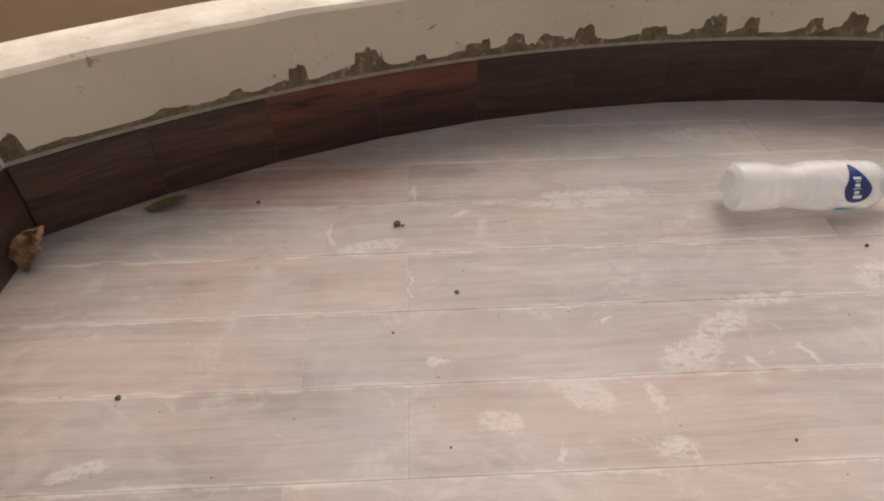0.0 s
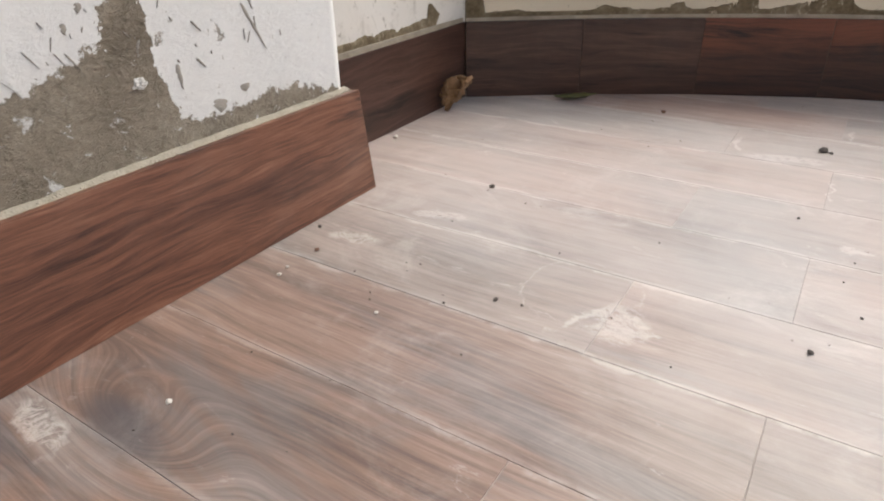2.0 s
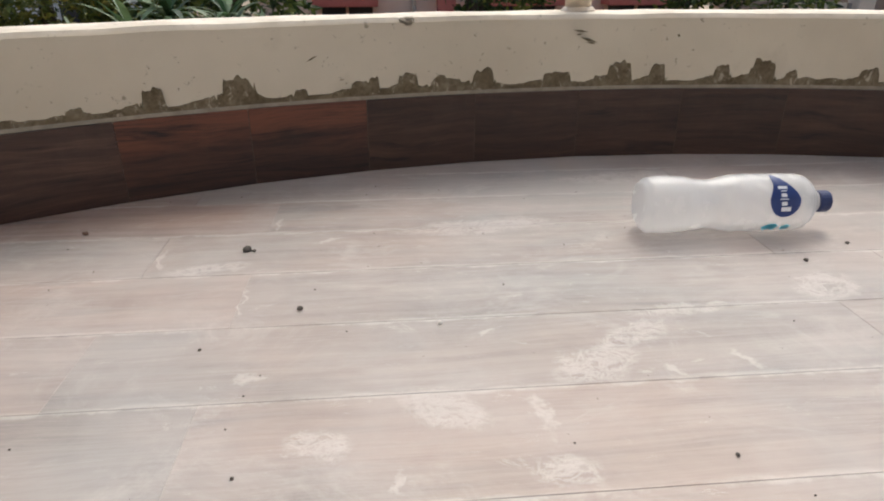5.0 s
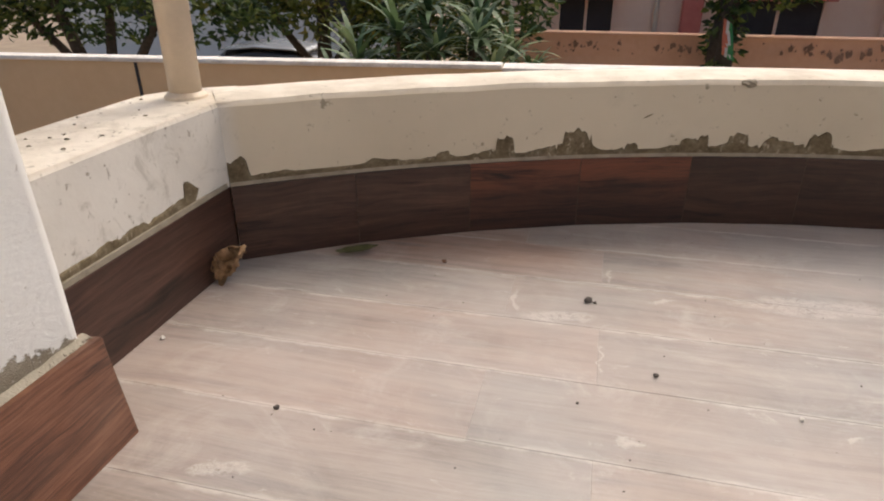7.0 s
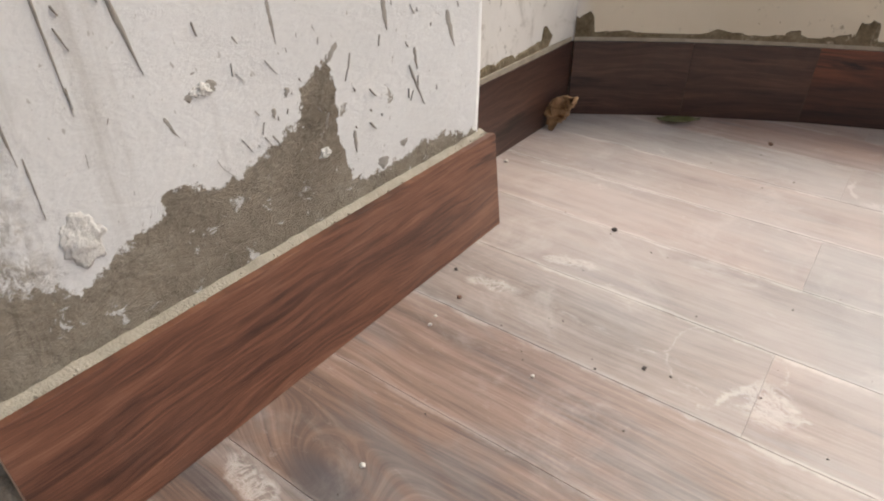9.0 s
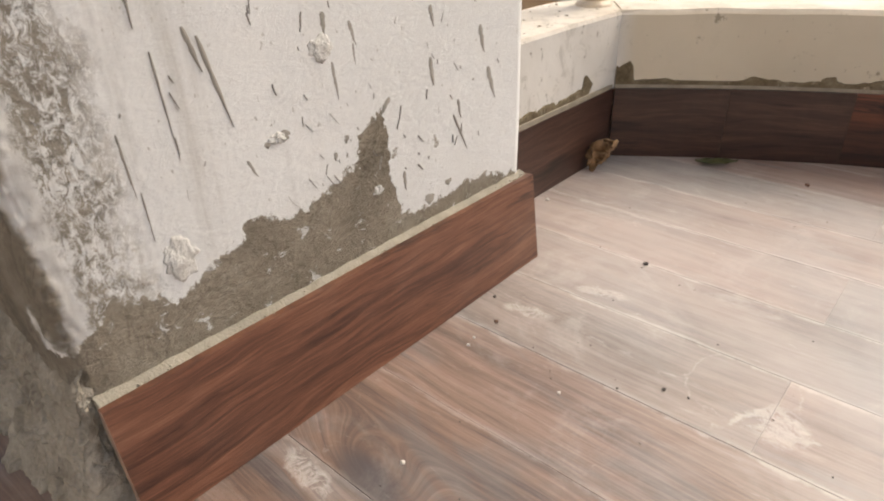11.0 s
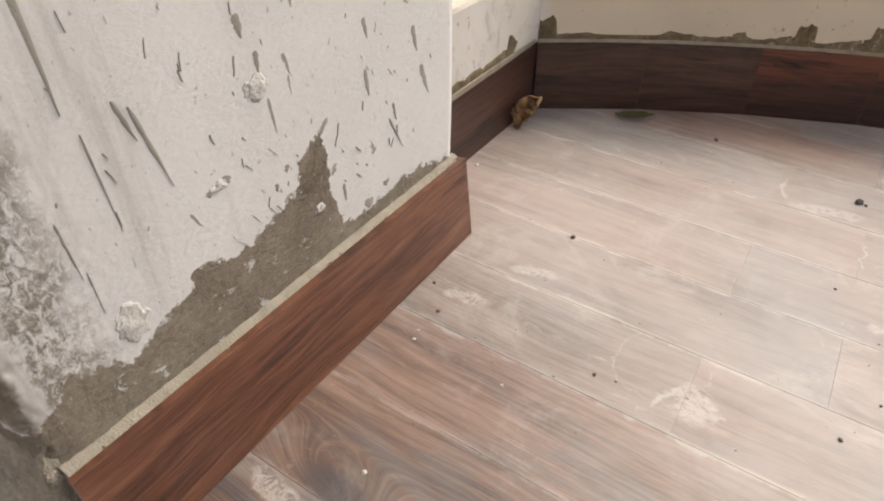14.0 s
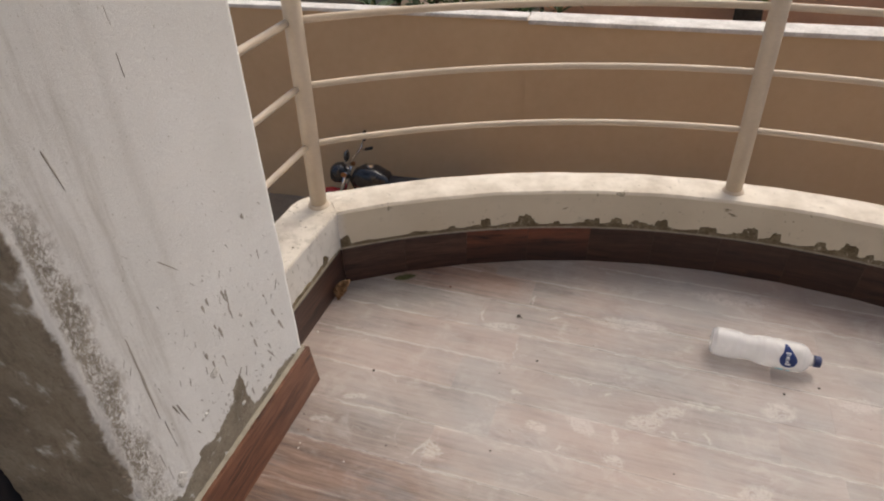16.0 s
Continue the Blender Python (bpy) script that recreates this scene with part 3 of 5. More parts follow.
def on_bow(s, z, d):
    a = A0 + s / R_IN
    return (CEN[0] + (R_IN - d - 0.001) * math.sin(a), CEN[1] + (R_IN - d - 0.001) * math.cos(a), z)


part("cement_smear", smear_strip(2 * -A0 * R_IN, 0.0022, on_bow, TEETH, 4.0), M_SMEAR, kerb, "damp brown cement smear")
part("cement_smear", smear_strip(0.42, 0.004, lambda s, z, d: (X_RET + d + 0.001, 0.53 + s, z), [(0.09, 0.1, 0.016), (0.2, 0.05, 0.02), (0.33, 0.05, 0.045), (0.40, 0.05, 0.03)], 9.0), M_SMEAR, kerb, "damp brown cement smear")

# scrapes and a chipped spot on the kerb's inner face
bm = bmesh.new()
for s0, z0, ds, dz, w in ((1.235, 0.245, 0.030, -0.004, 0.004), (1.250, 0.232, 0.035, -0.010, 0.005), (1.262, 0.222, 0.022, -0.002, 0.003), (1.240, 0.236, 0.016, 0.002, 0.003), (1.44, 0.235, 0.006, -0.004, 0.006), (0.735, 0.205, 0.022, 0.010, 0.004)):
    q = [on_bow(s0, z0, 0.0012), on_bow(s0 + ds * 0.5, z0 + dz * 0.5 + w / 2, 0.0012), on_bow(s0 + ds, z0 + dz, 0.0012), on_bow(s0 + ds * 0.45, z0 + dz * 0.5 - w / 2, 0.0012)]
    bm.faces.new([bm.verts.new(v) for v in q])
part("scrape", bm, M_SMEAR, kerb, "dark scrape marks")
bm = bmesh.new()
bmesh.ops.create_icosphere(bm, subdivisions=3, radius=0.014)
for v in bm.verts:
    v.co += v.co.normalized() * 0.006 * noise.fractal(v.co * 120, 0.9, 2.0, 4)
    v.co.z *= 0.45
ob = part("mortar_dab", bm, M_LINE, kerb, "small dab of mortar on the edge")
ob.location = on_bow(0.92, KERB - 0.005, -0.006)

# skirting along the bow: short straight pieces butted at a slight angle
skirting = thing("skirting", "wood-look tile skirting at the foot of the kerb, mostly darkened for shade", "skirting")
skirting["kind"] = "structure"
PIECE = 0.2085
chord = PIECE / R_FOOT


def skirt_piece(length, height, thick=0.009, bevel=0.0008):
    """A tile on edge, its face at local y = 0, the body towards +y; long along x."""
    bm = box(-length / 2, length / 2, 0, thick, 0.0005, height, bevel)
    return bm


piece_mesh = {m: mesh("skirting_tile", skirt_piece(PIECE - 0.0010, SKIRT_B), m) for m in (M_SKIRT_SHADED, M_SKIRT_RED, M_SKIRT_MID)}
count = int(-2 * A0 / chord)
for i in range(count + 1):
    a = A0 + chord * (i + 0.5)
    tile = new("skirting_tile", piece_mesh[M_SKIRT_RED if i in (2, 3, 11) else M_SKIRT_MID if i < 2 else M_SKIRT_SHADED])
    tile.matrix_basis = Matrix.Translation((CEN[0] + (R_FOOT * math.cos(chord / 2)) * math.sin(a), CEN[1] + (R_FOOT * math.cos(chord / 2)) * math.cos(a), 0)) @ pose(0, 0, 0, random.uniform(-0.25, 0.25), 0, -math.degrees(a))
    tile.parent = skirting
part("joint_filler", sweep([(R_FOOT + 0.0005, 0.001), (R_FOOT + 0.0005, SKIRT_B - 0.003), (R_FOOT + 0.006, SKIRT_B - 0.003), (R_FOOT + 0.006, 0.001)], [A0 + chord * (i + k * 0.5) for i in range(count + 1) for k in (0, 1)][:-1], CEN), M_JOINT, skirting)
part("mortar_line", sweep([(R_FOOT + 0.004, SKIRT_B - 0.02), (R_FOOT + 0.003, SKIRT_B + 0.001), (R_IN - 0.0015, SKIRT_B + 0.009), (R_IN + 0.004, SKIRT_B + 0.010), (R_IN + 0.004, SKIRT_B - 0.02)], angles, CEN), M_LINE, skirting)
for mirror in (False, True):
    x = X_RET + 0.008
    ob = part("skirting_tile", skirt_piece(0.425, SKIRT_B), M_SKIRT_MID, skirting)
    ob.matrix_basis = pose(x if not mirror else 2 * CEN[0] - x, 0.737, 0, 0, 0, 90 if not mirror else -90)
part("mortar_line", box(X_RET - 0.002, X_RET + 0.0065, 0.53, 0.945, 0.05, SKIRT_B + 0.008), M_LINE, skirting)

# ---------------------------------------------------------------- pillar
PX, PY0, PY1 = -0.447, -0.066, 0.520


def rag_at(p):
    """How far the torn plaster band near the corner stands out, in metres."""
    return 0.0016 * max(0.0, 1 - abs(p.y - 0.0) / 0.05) * max(0.0, 1 - p.z / 1.0) if p.x > PX - 0.001 else 0.002 * (p.y < PY0 + 0.001)


def pillar_shell():
    bm = bmesh.new()
    ys = [PY0 + 0.13 * i / 52 for i in range(52)] + [PY0 + 0.13 + (PY1 - PY0 - 0.13) * i / 60 for i in range(61)]
    xs = [PX - 0.35 * i / 40 for i in range(41)]
    plan = [(PX, y) for y in ys] + [(x, PY1) for x in xs[1:]] + [(xs[-1], y) for y in ys[::-1][8:-1:8]] + [(x, PY0) for x in xs[::-1][1:-1]]
    zs = [-0.05 + 0.0035 * i for i in range(160)] + [0.51 + 0.012 * i for i in range(1, 67)] + [2.75]
    rings = []
    for z in zs:
        ring = []
        for x, y in plan:
            p = Vector((x, y, z))
            corner = max(0.0, 1 - math.hypot(x - PX, y - PY0) / 0.028)
            lump = max(0.0, 1 - z / 0.22) * max(0.0, 1 - abs(y - PY0) / 0.03)
            d = 0.0012 * noise.noise_vector(p * 8) + corner * 0.005 * noise.noise_vector(p * Vector((44, 44, 30))) + corner * 0.004 * noise.noise_vector(p * 130) + rag_at(p) * noise.noise_vector(p * 210) + lump * 0.006 * noise.noise_vector(p * 30) + lump * 0.004 * noise.noise_vector(p * 85)
            if z < 0.16 and y > PY0 + 0.02:
                d.x = min(d.x, 0.0005)
            p += d
            if corner > 0:
                p += Vector((-0.005, 0.005, 0)) * corner ** 2
            ring.append(bm.verts.new(p))
        rings.append(ring)
    k = len(plan)
    for a, b in zip(rings, rings[1:]):
        for i in range(k):
            bm.faces.new((a[i], a[(i + 1) % k], b[(i + 1) % k], b[i]))
    bm.faces.new(rings[-1])
    bmesh.ops.recalc_face_normals(bm, faces=bm.faces[:])
    return bm


pillar = tagged(part("pillar", pillar_shell(), M_PILLAR, smooth=True), "whitewashed plaster pillar with bare cement patches and splashes, unpainted cement side", "pillar", kind="structure")
skirt2 = thing("skirting", "red-brown wood-look tile skirting on the pillar foot", "skirting")
skirt2["kind"] = "structure"
bm = skirt_piece(0.590, SKIRT + 0.002)
for f in bm.faces:
    if abs(f.normal.x) > 0.7:
        f.material_index = 1
ob = part("skirting_tile", bm, (M_SKIRT, M_BODY), skirt2, "red-brown wood-look tile")
ob.matrix_basis = pose(-0.4125, 0.235, 0, -6.6, 0, 90)
ob = part("skirting_tile", skirt_piece(0.106, SKIRT - 0.001), (M_SKIRT,), skirt2)
ob.matrix_basis = pose(-0.4795, 0.5310, 0, 0, 0, 0) @ pose(0, 0, 0, 0, 0, 180)
bm = bmesh.new()
for i in range(180):
    y = -0.0575 + 0.5865 * i / 179
    zt = SKIRT - 0.0035 + 0.0012 * noise.noise(Vector((y * 60, 1, 0)))
    row = [bm.verts.new((-0.4210, y, 0.0)), bm.verts.new((-0.4335, y, zt)), bm.verts.new((-0.4380, y, zt + 0.002 + 0.0012 * noise.noise(Vector((y * 110, 2, 0))))), bm.verts.new((-0.4448, y, zt + 0.0050 + 0.002 * noise.noise(Vector((y * 50, 7, 0))))), bm.verts.new((-0.4500, y, zt + 0.0065))]
    if i:
        for k in range(4):
            bm.faces.new((last[k], row[k], row[k + 1], last[k + 1]))
    else:
        bm.faces.new(row + [bm.verts.new((-0.4500, y, 0.0))])
    last = row
bmesh.ops.recalc_face_normals(bm, faces=bm.faces[:])
part("mortar_bed", bm, M_MORTAR, skirt2, "pale mortar bed, rough")

# the plain rest of the house behind; unseen walls enclose it and bounce light
for nm, b in (("wall_south", (-2.6, 4.2, -2.95, -2.8, -0.1, 2.75)), ("wall_west", (-2.6, -2.45, -2.8, -0.05, -0.1, 2.75)), ("wall_front", (-2.6, -1.0, -0.05, 0.2, -0.1, 2.75))):
    tagged(part(nm, box(*b), M_WALL), "unseen plain wall added to close off behind the balcony", "wall", kind="structure")
tagged(part("floor_inner", box(-2.45, 4.2, -2.8, -0.9, -0.1, -0.021), M_GROUT), "plain floor screed behind the balcony", "floor", kind="structure")
# Unseen soffit, sized to shade the floor and leave the kerb top open.
tagged(part("ceiling", sweep([(0.0, 2.75), (0.0, 2.9), (2.20, 2.9), (2.20, 2.75)], [radians(-66 + 3 * i) for i in range(45)], CEN), M_CEIL), "unseen painted concrete soffit added to shade the balcony", "ceiling", kind="structure")
tagged(part("ceiling", box(-2.6, 4.2, -1.0, -0.5, 2.752, 2.9), M_CEIL), "unseen painted concrete soffit added to shade the balcony", "ceiling", kind="structure")
# Near-black block put in for the shade of an opening beside the pillar.
opening_shade = tagged(part("door_1", box(-1.0, -0.80, -0.10, 0.0, -0.05, 2.1, 0.004), M_DARK), "dark block standing for the shaded opening beside the pillar", "door frame", kind="structure")
for nm, x0, x1 in (("house_base", -2.6, -0.7), ("house_base", 2.17, 4.2)):
    tagged(part(nm, box(x0, x1, -2.95, 0.2, GROUND, -0.1), M_TAN), "plain tan plinth of the house", "wall", kind="structure")
tagged(part("house_base", sweep([(0.3, GROUND), (0.3, -0.16), (2.1, -0.16), (2.1, GROUND)], [radians(-50 + 4 * i) for i in range(26)], CEN), M_TAN), "plain tan bowed plinth under the balcony", "wall", kind="structure")

# ---------------------------------------------------------------- railing
railing = thing("railing", "cream painted steel pipe railing on the kerb", "railing")
POSTS = [math.atan2(-0.616 - CEN[0], 1.0 - CEN[1]), math.atan2(0.648 - CEN[0], 1.406 - CEN[1]), radians(32.3)]
for a in POSTS:
    x, y = CEN[0] + R_RAIL * math.sin(a), CEN[1] + R_RAIL * math.cos(a)
    p = part("post", tube([(0, 0, -0.02), (0, 0, 0.35), (0, 0, 0.83)], 0.0255, 20), M_PIPE, railing, smooth=True)
    p.matrix_basis = pose(x, y, KERB, 0, 1.0 if a == POSTS[0] else -1.8, 0)
    collar = part("weld_collar", tube([(0, 0, -0.004), (0, 0, 0.004), (0, 0, 0.010)], [0.036, 0.033, 0.026], 20), M_PIPE, p)
for z, r in ((0.485, 0.0095), (0.664, 0.0095), (0.845, 0.0105), (1.09, 0.024)):
    arc = [(CEN[0] + R_RAIL * math.sin(POSTS[0] + (POSTS[2] - POSTS[0]) * i / 60), CEN[1] + R_RAIL * math.cos(POSTS[0] + (POSTS[2] - POSTS[0]) * i / 60), z) for i in range(61)]
    part("rail", tube(arc, r, 12), M_PIPE, railing, smooth=True)
    for s in (1, -1):
        a = POSTS[0] if s == 1 else POSTS[2]
        x, y = CEN[0] + R_RAIL * math.sin(a), CEN[1] + R_RAIL * math.cos(a)
        part("rail", tube([(x, y, z), (x, 0.49, z)], r, 12), M_PIPE, railing, smooth=True)

# ---------------------------------------------------------------- outside
bm = bmesh.new()
bmesh.ops.create_grid(bm, x_segments=40, y_segments=40, size=600)
tagged(part("ground", bm, M_GROUND), "dusty concrete yard and road", "ground", kind="structure").location = (0, 300, GROUND)

yard_wall = thing("yard_wall", "tan plastered compound wall with a weathered white coping", "wall", at=pose(-0.8, 5.53, 0, 0, 0, 5.3))
yard_wall["kind"] = "structure"
part("wall", box(-14, 0, 0.02, 0.17, GROUND, -0.475), M_TAN, yard_wall)
part("wall", box(0, 14, 0.0, 0.24, GROUND, -0.50), M_TAN, yard_wall)
part("coping", rough(box(-14, -0.004, 0.0, 0.19, -0.475, -0.435, 0.012), 0.004, 5), M_COPING, yard_wall)
part("coping", rough(box(0.0, 14, -0.02, 0.27, -0.50, -0.455, 0.012), 0.004, 5), M_COPING, yard_wall)
part("expansion_joint", box(-3.42, -3.39, 0.012, 0.03, GROUND, -0.48), M_DARK, yard_wall)

far_wall = thing("street_wall", "salmon-orange street wall with dark flaking patches", "wall")
far_wall["kind"] = "structure"
part("wall", box(-1.7, 6.5, 11.5, 11.7, GROUND, -0.90), M_ORANGE, far_wall)
part("coping", box(-1.74, 6.54, 11.47, 11.73, -0.90, -0.86, 0.01), M_ORANGE, far_wall)

# ---------------------------------------------------------------- splashes on the pillar
STREAKS = [(0.246, 0.348, 0.247, 0.328, 0.008), (0.219, 0.336, 0.222, 0.300, 0.008), (0.351, 0.315, 0.356, 0.284, 0.009), (0.437, 0.335, 0.445, 0.303, 0.009), (0.451, 0.285, 0.467, 0.244, 0.010),
           (0.397, 0.259, 0.401, 0.236, 0.005), (0.388, 0.243, 0.412, 0.195, 0.004), (0.303, 0.201, 0.304, 0.178, 0.005), (0.288, 0.287, 0.274, 0.271, 0.008), (0.116, 0.273, 0.124, 0.255, 0.006),
           (0.048, 0.600, 0.049, 0.392, 0.008), (0.056, 0.375, 0.059, 0.292, 0.002), (0.084, 0.388, 0.093, 0.353, 0.004), (0.094, 0.380, 0.110, 0.305, 0.004), (0.017, 0.324, 0.019, 0.273, 0.003),
           (0.023, 0.277, 0.023, 0.235, 0.002), (0.228, 1.094, 0.231, 1.065, 0.003), (0.225, 1.026, 0.226, 0.988, 0.003), (0.045, 0.953, 0.056, 0.883, 0.004), (0.165, 0.677, 0.205, 0.628, 0.004)]
DROPS = [(0.230, 0.519, 0.234, 0.498, 0.009), (0.246, 0.524, 0.249, 0.504, 0.008), (0.292, 0.508, 0.301, 0.472, 0.009), (0.304, 0.502, 0.304, 0.452, 0.008), (0.300, 0.460, 0.305, 0.420, 0.006),
         (0.247, 0.453, 0.250, 0.438, 0.007), (0.257, 0.437, 0.262, 0.403, 0.010), (0.354, 0.367, 0.359, 0.345, 0.007), (0.201, 0.414, 0.204, 0.394, 0.007), (0.214, 0.380, 0.215, 0.360, 0.006),
         (0.243, 0.368, 0.250, 0.345, 0.008), (0.435, 0.513, 0.435, 0.486, 0.004), (0.411, 0.622, 0.417, 0.606, 0.007), (0.418, 0.396, 0.423, 0.383, 0.006), (0.160, 0.288, 0.155, 0.278, 0.010),
         (0.139, 0.283, 0.138, 0.277, 0.008), (0.344, 0.159, 0.341, 0.146, 0.012), (0.376, 0.167, 0.376, 0.159, 0.010), (0.228, 0.264, 0.226, 0.256, 0.006), (0.211, 0.251, 0.211, 0.242, 0.005)]


def splash(bm, y0, z0, y1, z1, w):
    """A drop that ran: a fat head at the top and a thin tail, a little proud of the wall."""
    d = Vector((0, y1 - y0, z1 - z0))
    n = Vector((0, -d.z, d.y)).normalized()
    x = PX + 0.0004
    left, right, mid = [], [], []
    steps = 8
    for i in range(steps + 1):
        u = i / steps
        r = 0.5 * w * max(0.06, math.sin(math.pi * min(1, u * 1.9 + 0.08)) ** 0.6 if u < 0.45 else 1.0 - 0.92 * ((u - 0.45) / 0.55) ** 1.3)
        j = 0.12 * w * noise.noise(Vector((y0 * 90 + u * 5, z0 * 90, 0)))
        c = Vector((x, y0, z0)) + d * u + n * j
        left.append(bm.verts.new(c - n * r - Vector((0.0009, 0, 0))))
        right.append(bm.verts.new(c + n * r - Vector((0.0009, 0, 0))))
        mid.append(bm.verts.new(c + Vector((0.0006, 0, 0))))
    for i in range(steps):
        bm.faces.new((left[i], mid[i], mid[i + 1], left[i + 1]))
        bm.faces.new((mid[i], right[i], right[i + 1], mid[i + 1]))


bm = bmesh.new()
for y0, z0, y1, z1, w in STREAKS:
    splash(bm, y0, z0, y1, z1, w * 1.25)
for y0, z0, y1, z1, w in DROPS:
    splash(bm, y0, z0, y1, z1, w * 1.65)
rng = random.Random(5)
for i in range(150):
    y, z = rng.uniform(0.0, 0.49), 0.2 + 0.55 * rng.random() ** 1.5
    ln = rng.choice((0.003, 0.004, 0.006, 0.010, 0.014))
    splash(bm, y, z, y + rng.uniform(-0.6, 0.9) * ln, z - ln, rng.uniform(0.0008, 0.0030))
bmesh.ops.recalc_face_normals(bm, faces=bm.faces[:])
tagged(part("cement_splash", bm, M_SPLAT, pillar, "grey dried cement runs", smooth=True), kind="stuff")
M_SCAB = simple("pale_plaster_lump", (0.46, 0.44, 0.40), (0.68, 0.66, 0.62), 60, 0.9, 0.5, 0.2, 0, 0.002)
for y, z, ry, rz, sd in ((0.209, 0.350, 0.014, 0.011, 1), (0.040, 0.213, 0.016, 0.018, 2), (0.150, 0.283, 0.009, 0.006, 3), (0.262, 0.193, 0.007, 0.005, 5)):
    bm = bmesh.new()
    bmesh.ops.create_icosphere(bm, subdivisions=5, radius=1)
    for v in bm.verts:
        d = v.co.normalized()
        q = d * 2.2 + Vector((sd * 5, 0, 0))
        k = 1 + 0.42 * noise.fractal(q * 0.7, 1.0, 2.1, 4)
        v.co = Vector((0.0036 * d.x * k - 0.0010, ry * d.y * k, rz * d.z * k))
    ob = part("plaster_scab", bm, M_SCAB, pillar, "pale raised plaster scab", smooth=True)
    ob.location = (PX, y, z)


def crust(u_len, v_len, place, seed, nu=150, nv=90):
    """Flaking cement in overlapping layers on a sheet: place(u, v, d) gives a point d metres proud."""
    bm = bmesh.new()
    grid = []
    for i in range(nu + 1):
        row = []
        for j in range(nv + 1):
            u, v = u_len * i / nu, v_len * j / nv
            q = Vector((u * 17, v * 17, seed)) + 0.35 * noise.noise_vector(Vector((u * 70, v * 70, seed)))
            h = 2.6 * (0.5 + 0.6 * noise.fractal(q, 0.9, 2.0, 2))
            step_ = math.floor(h)
            flap = step_ + min(1.0, (h - step_) * 7.0) * 0.85 + 0.15 * (h - step_)
            rim = min(1.0, 6 * i / nu, 6 * (nu - i) / nu, 5 * (nv - j) / nv)
            d = 0.0105 * flap * max(0.0, 1 - v / v_len) ** 0.6 + 0.0022 * noise.fractal(q * 4, 0.9, 2.0, 3) - 0.014 * (1 - rim)
            row.append(bm.verts.new(place(u, v, d)))
        grid.append(row)
    for i in range(nu):
        for j in range(nv):
            bm.faces.new((grid[i][j], grid[i + 1][j], grid[i + 1][j + 1], grid[i][j + 1]))
    bmesh.ops.recalc_face_normals(bm, faces=bm.faces[:])
    return bm


def round_corner(u, v, d):
    """Along the near face to the corner, then a little way round it."""
    lean = 0.024 * max(0.0, 1 - v / 0.12) ** 1.5
    run = 0.34
    if u < run:
        return (PX - run + u, PY0 - d - lean, v - 0.005)
    a = min(1.0, (u - run) / 0.035) * math.pi / 2
    r = 0.004 + d + lean
    return (PX + r * math.sin(a) * 0.9 - 0.003, PY0 + 0.004 - r * math.cos(a) + max(0.0, u - run - 0.030) * 0.6, v - 0.005)


part("cement_crust", crust(0.385, 0.165, round_corner, 3.0, 300, 120), M_CRUST, pillar, "grey cement flaking off in layers", smooth=True)

# ---------------------------------------------------------------- bottle


def bottle_materials():
    n = Nodes("scuffed_clear_plastic", 0.3, 0.5)
    n.b.inputs["Alpha"].default_value = 0.46
    body = n.done(n.ramp(n.noise(9, 3), (0.3, (0.87, 0.87, 0.855)), (0.7, (0.93, 0.93, 0.92))), n.math("ADD", 0.2, n.math("MULTIPLY", n.noise(30, 4), 0.12)))
    return body, simple("blue_print", (0.012, 0.03, 0.14), (0.02, 0.05, 0.19), 30, 0.35), simple("white_print", (0.75, 0.77, 0.8), (0.82, 0.84, 0.86), 30, 0.4), simple("cyan_print", (0.06, 0.36, 0.5), (0.12, 0.5, 0.62), 40, 0.4), simple("navy_cap_plastic", (0.018, 0.03, 0.10), (0.03, 0.05, 0.15), 60, 0.4)


B_R = 0.0418


def bottle_radius(x):
    prof = ((0.0, 0.026), (0.003, 0.033), (0.011, 0.0392), (0.03, 0.0405), (0.058, 0.0395), (0.078, 0.0360), (0.096, 0.0340), (0.110, 0.0352), (0.124, 0.0385), (0.136, 0.0405), (0.225, 0.0405), (0.236, 0.0385), (0.245, 0.033), (0.252, 0.025), (0.257, 0.0165), (0.262, 0.0140), (0.282, 0.0135))
    for (a, r), (b, q) in zip(prof, prof[1:]):
        if x <= b:
            u = (x - a) / (b - a)
            u = u * u * (3 - 2 * u)
            return (r + (q - r) * u) * 1.032
    return prof[-1][1] * 1.032


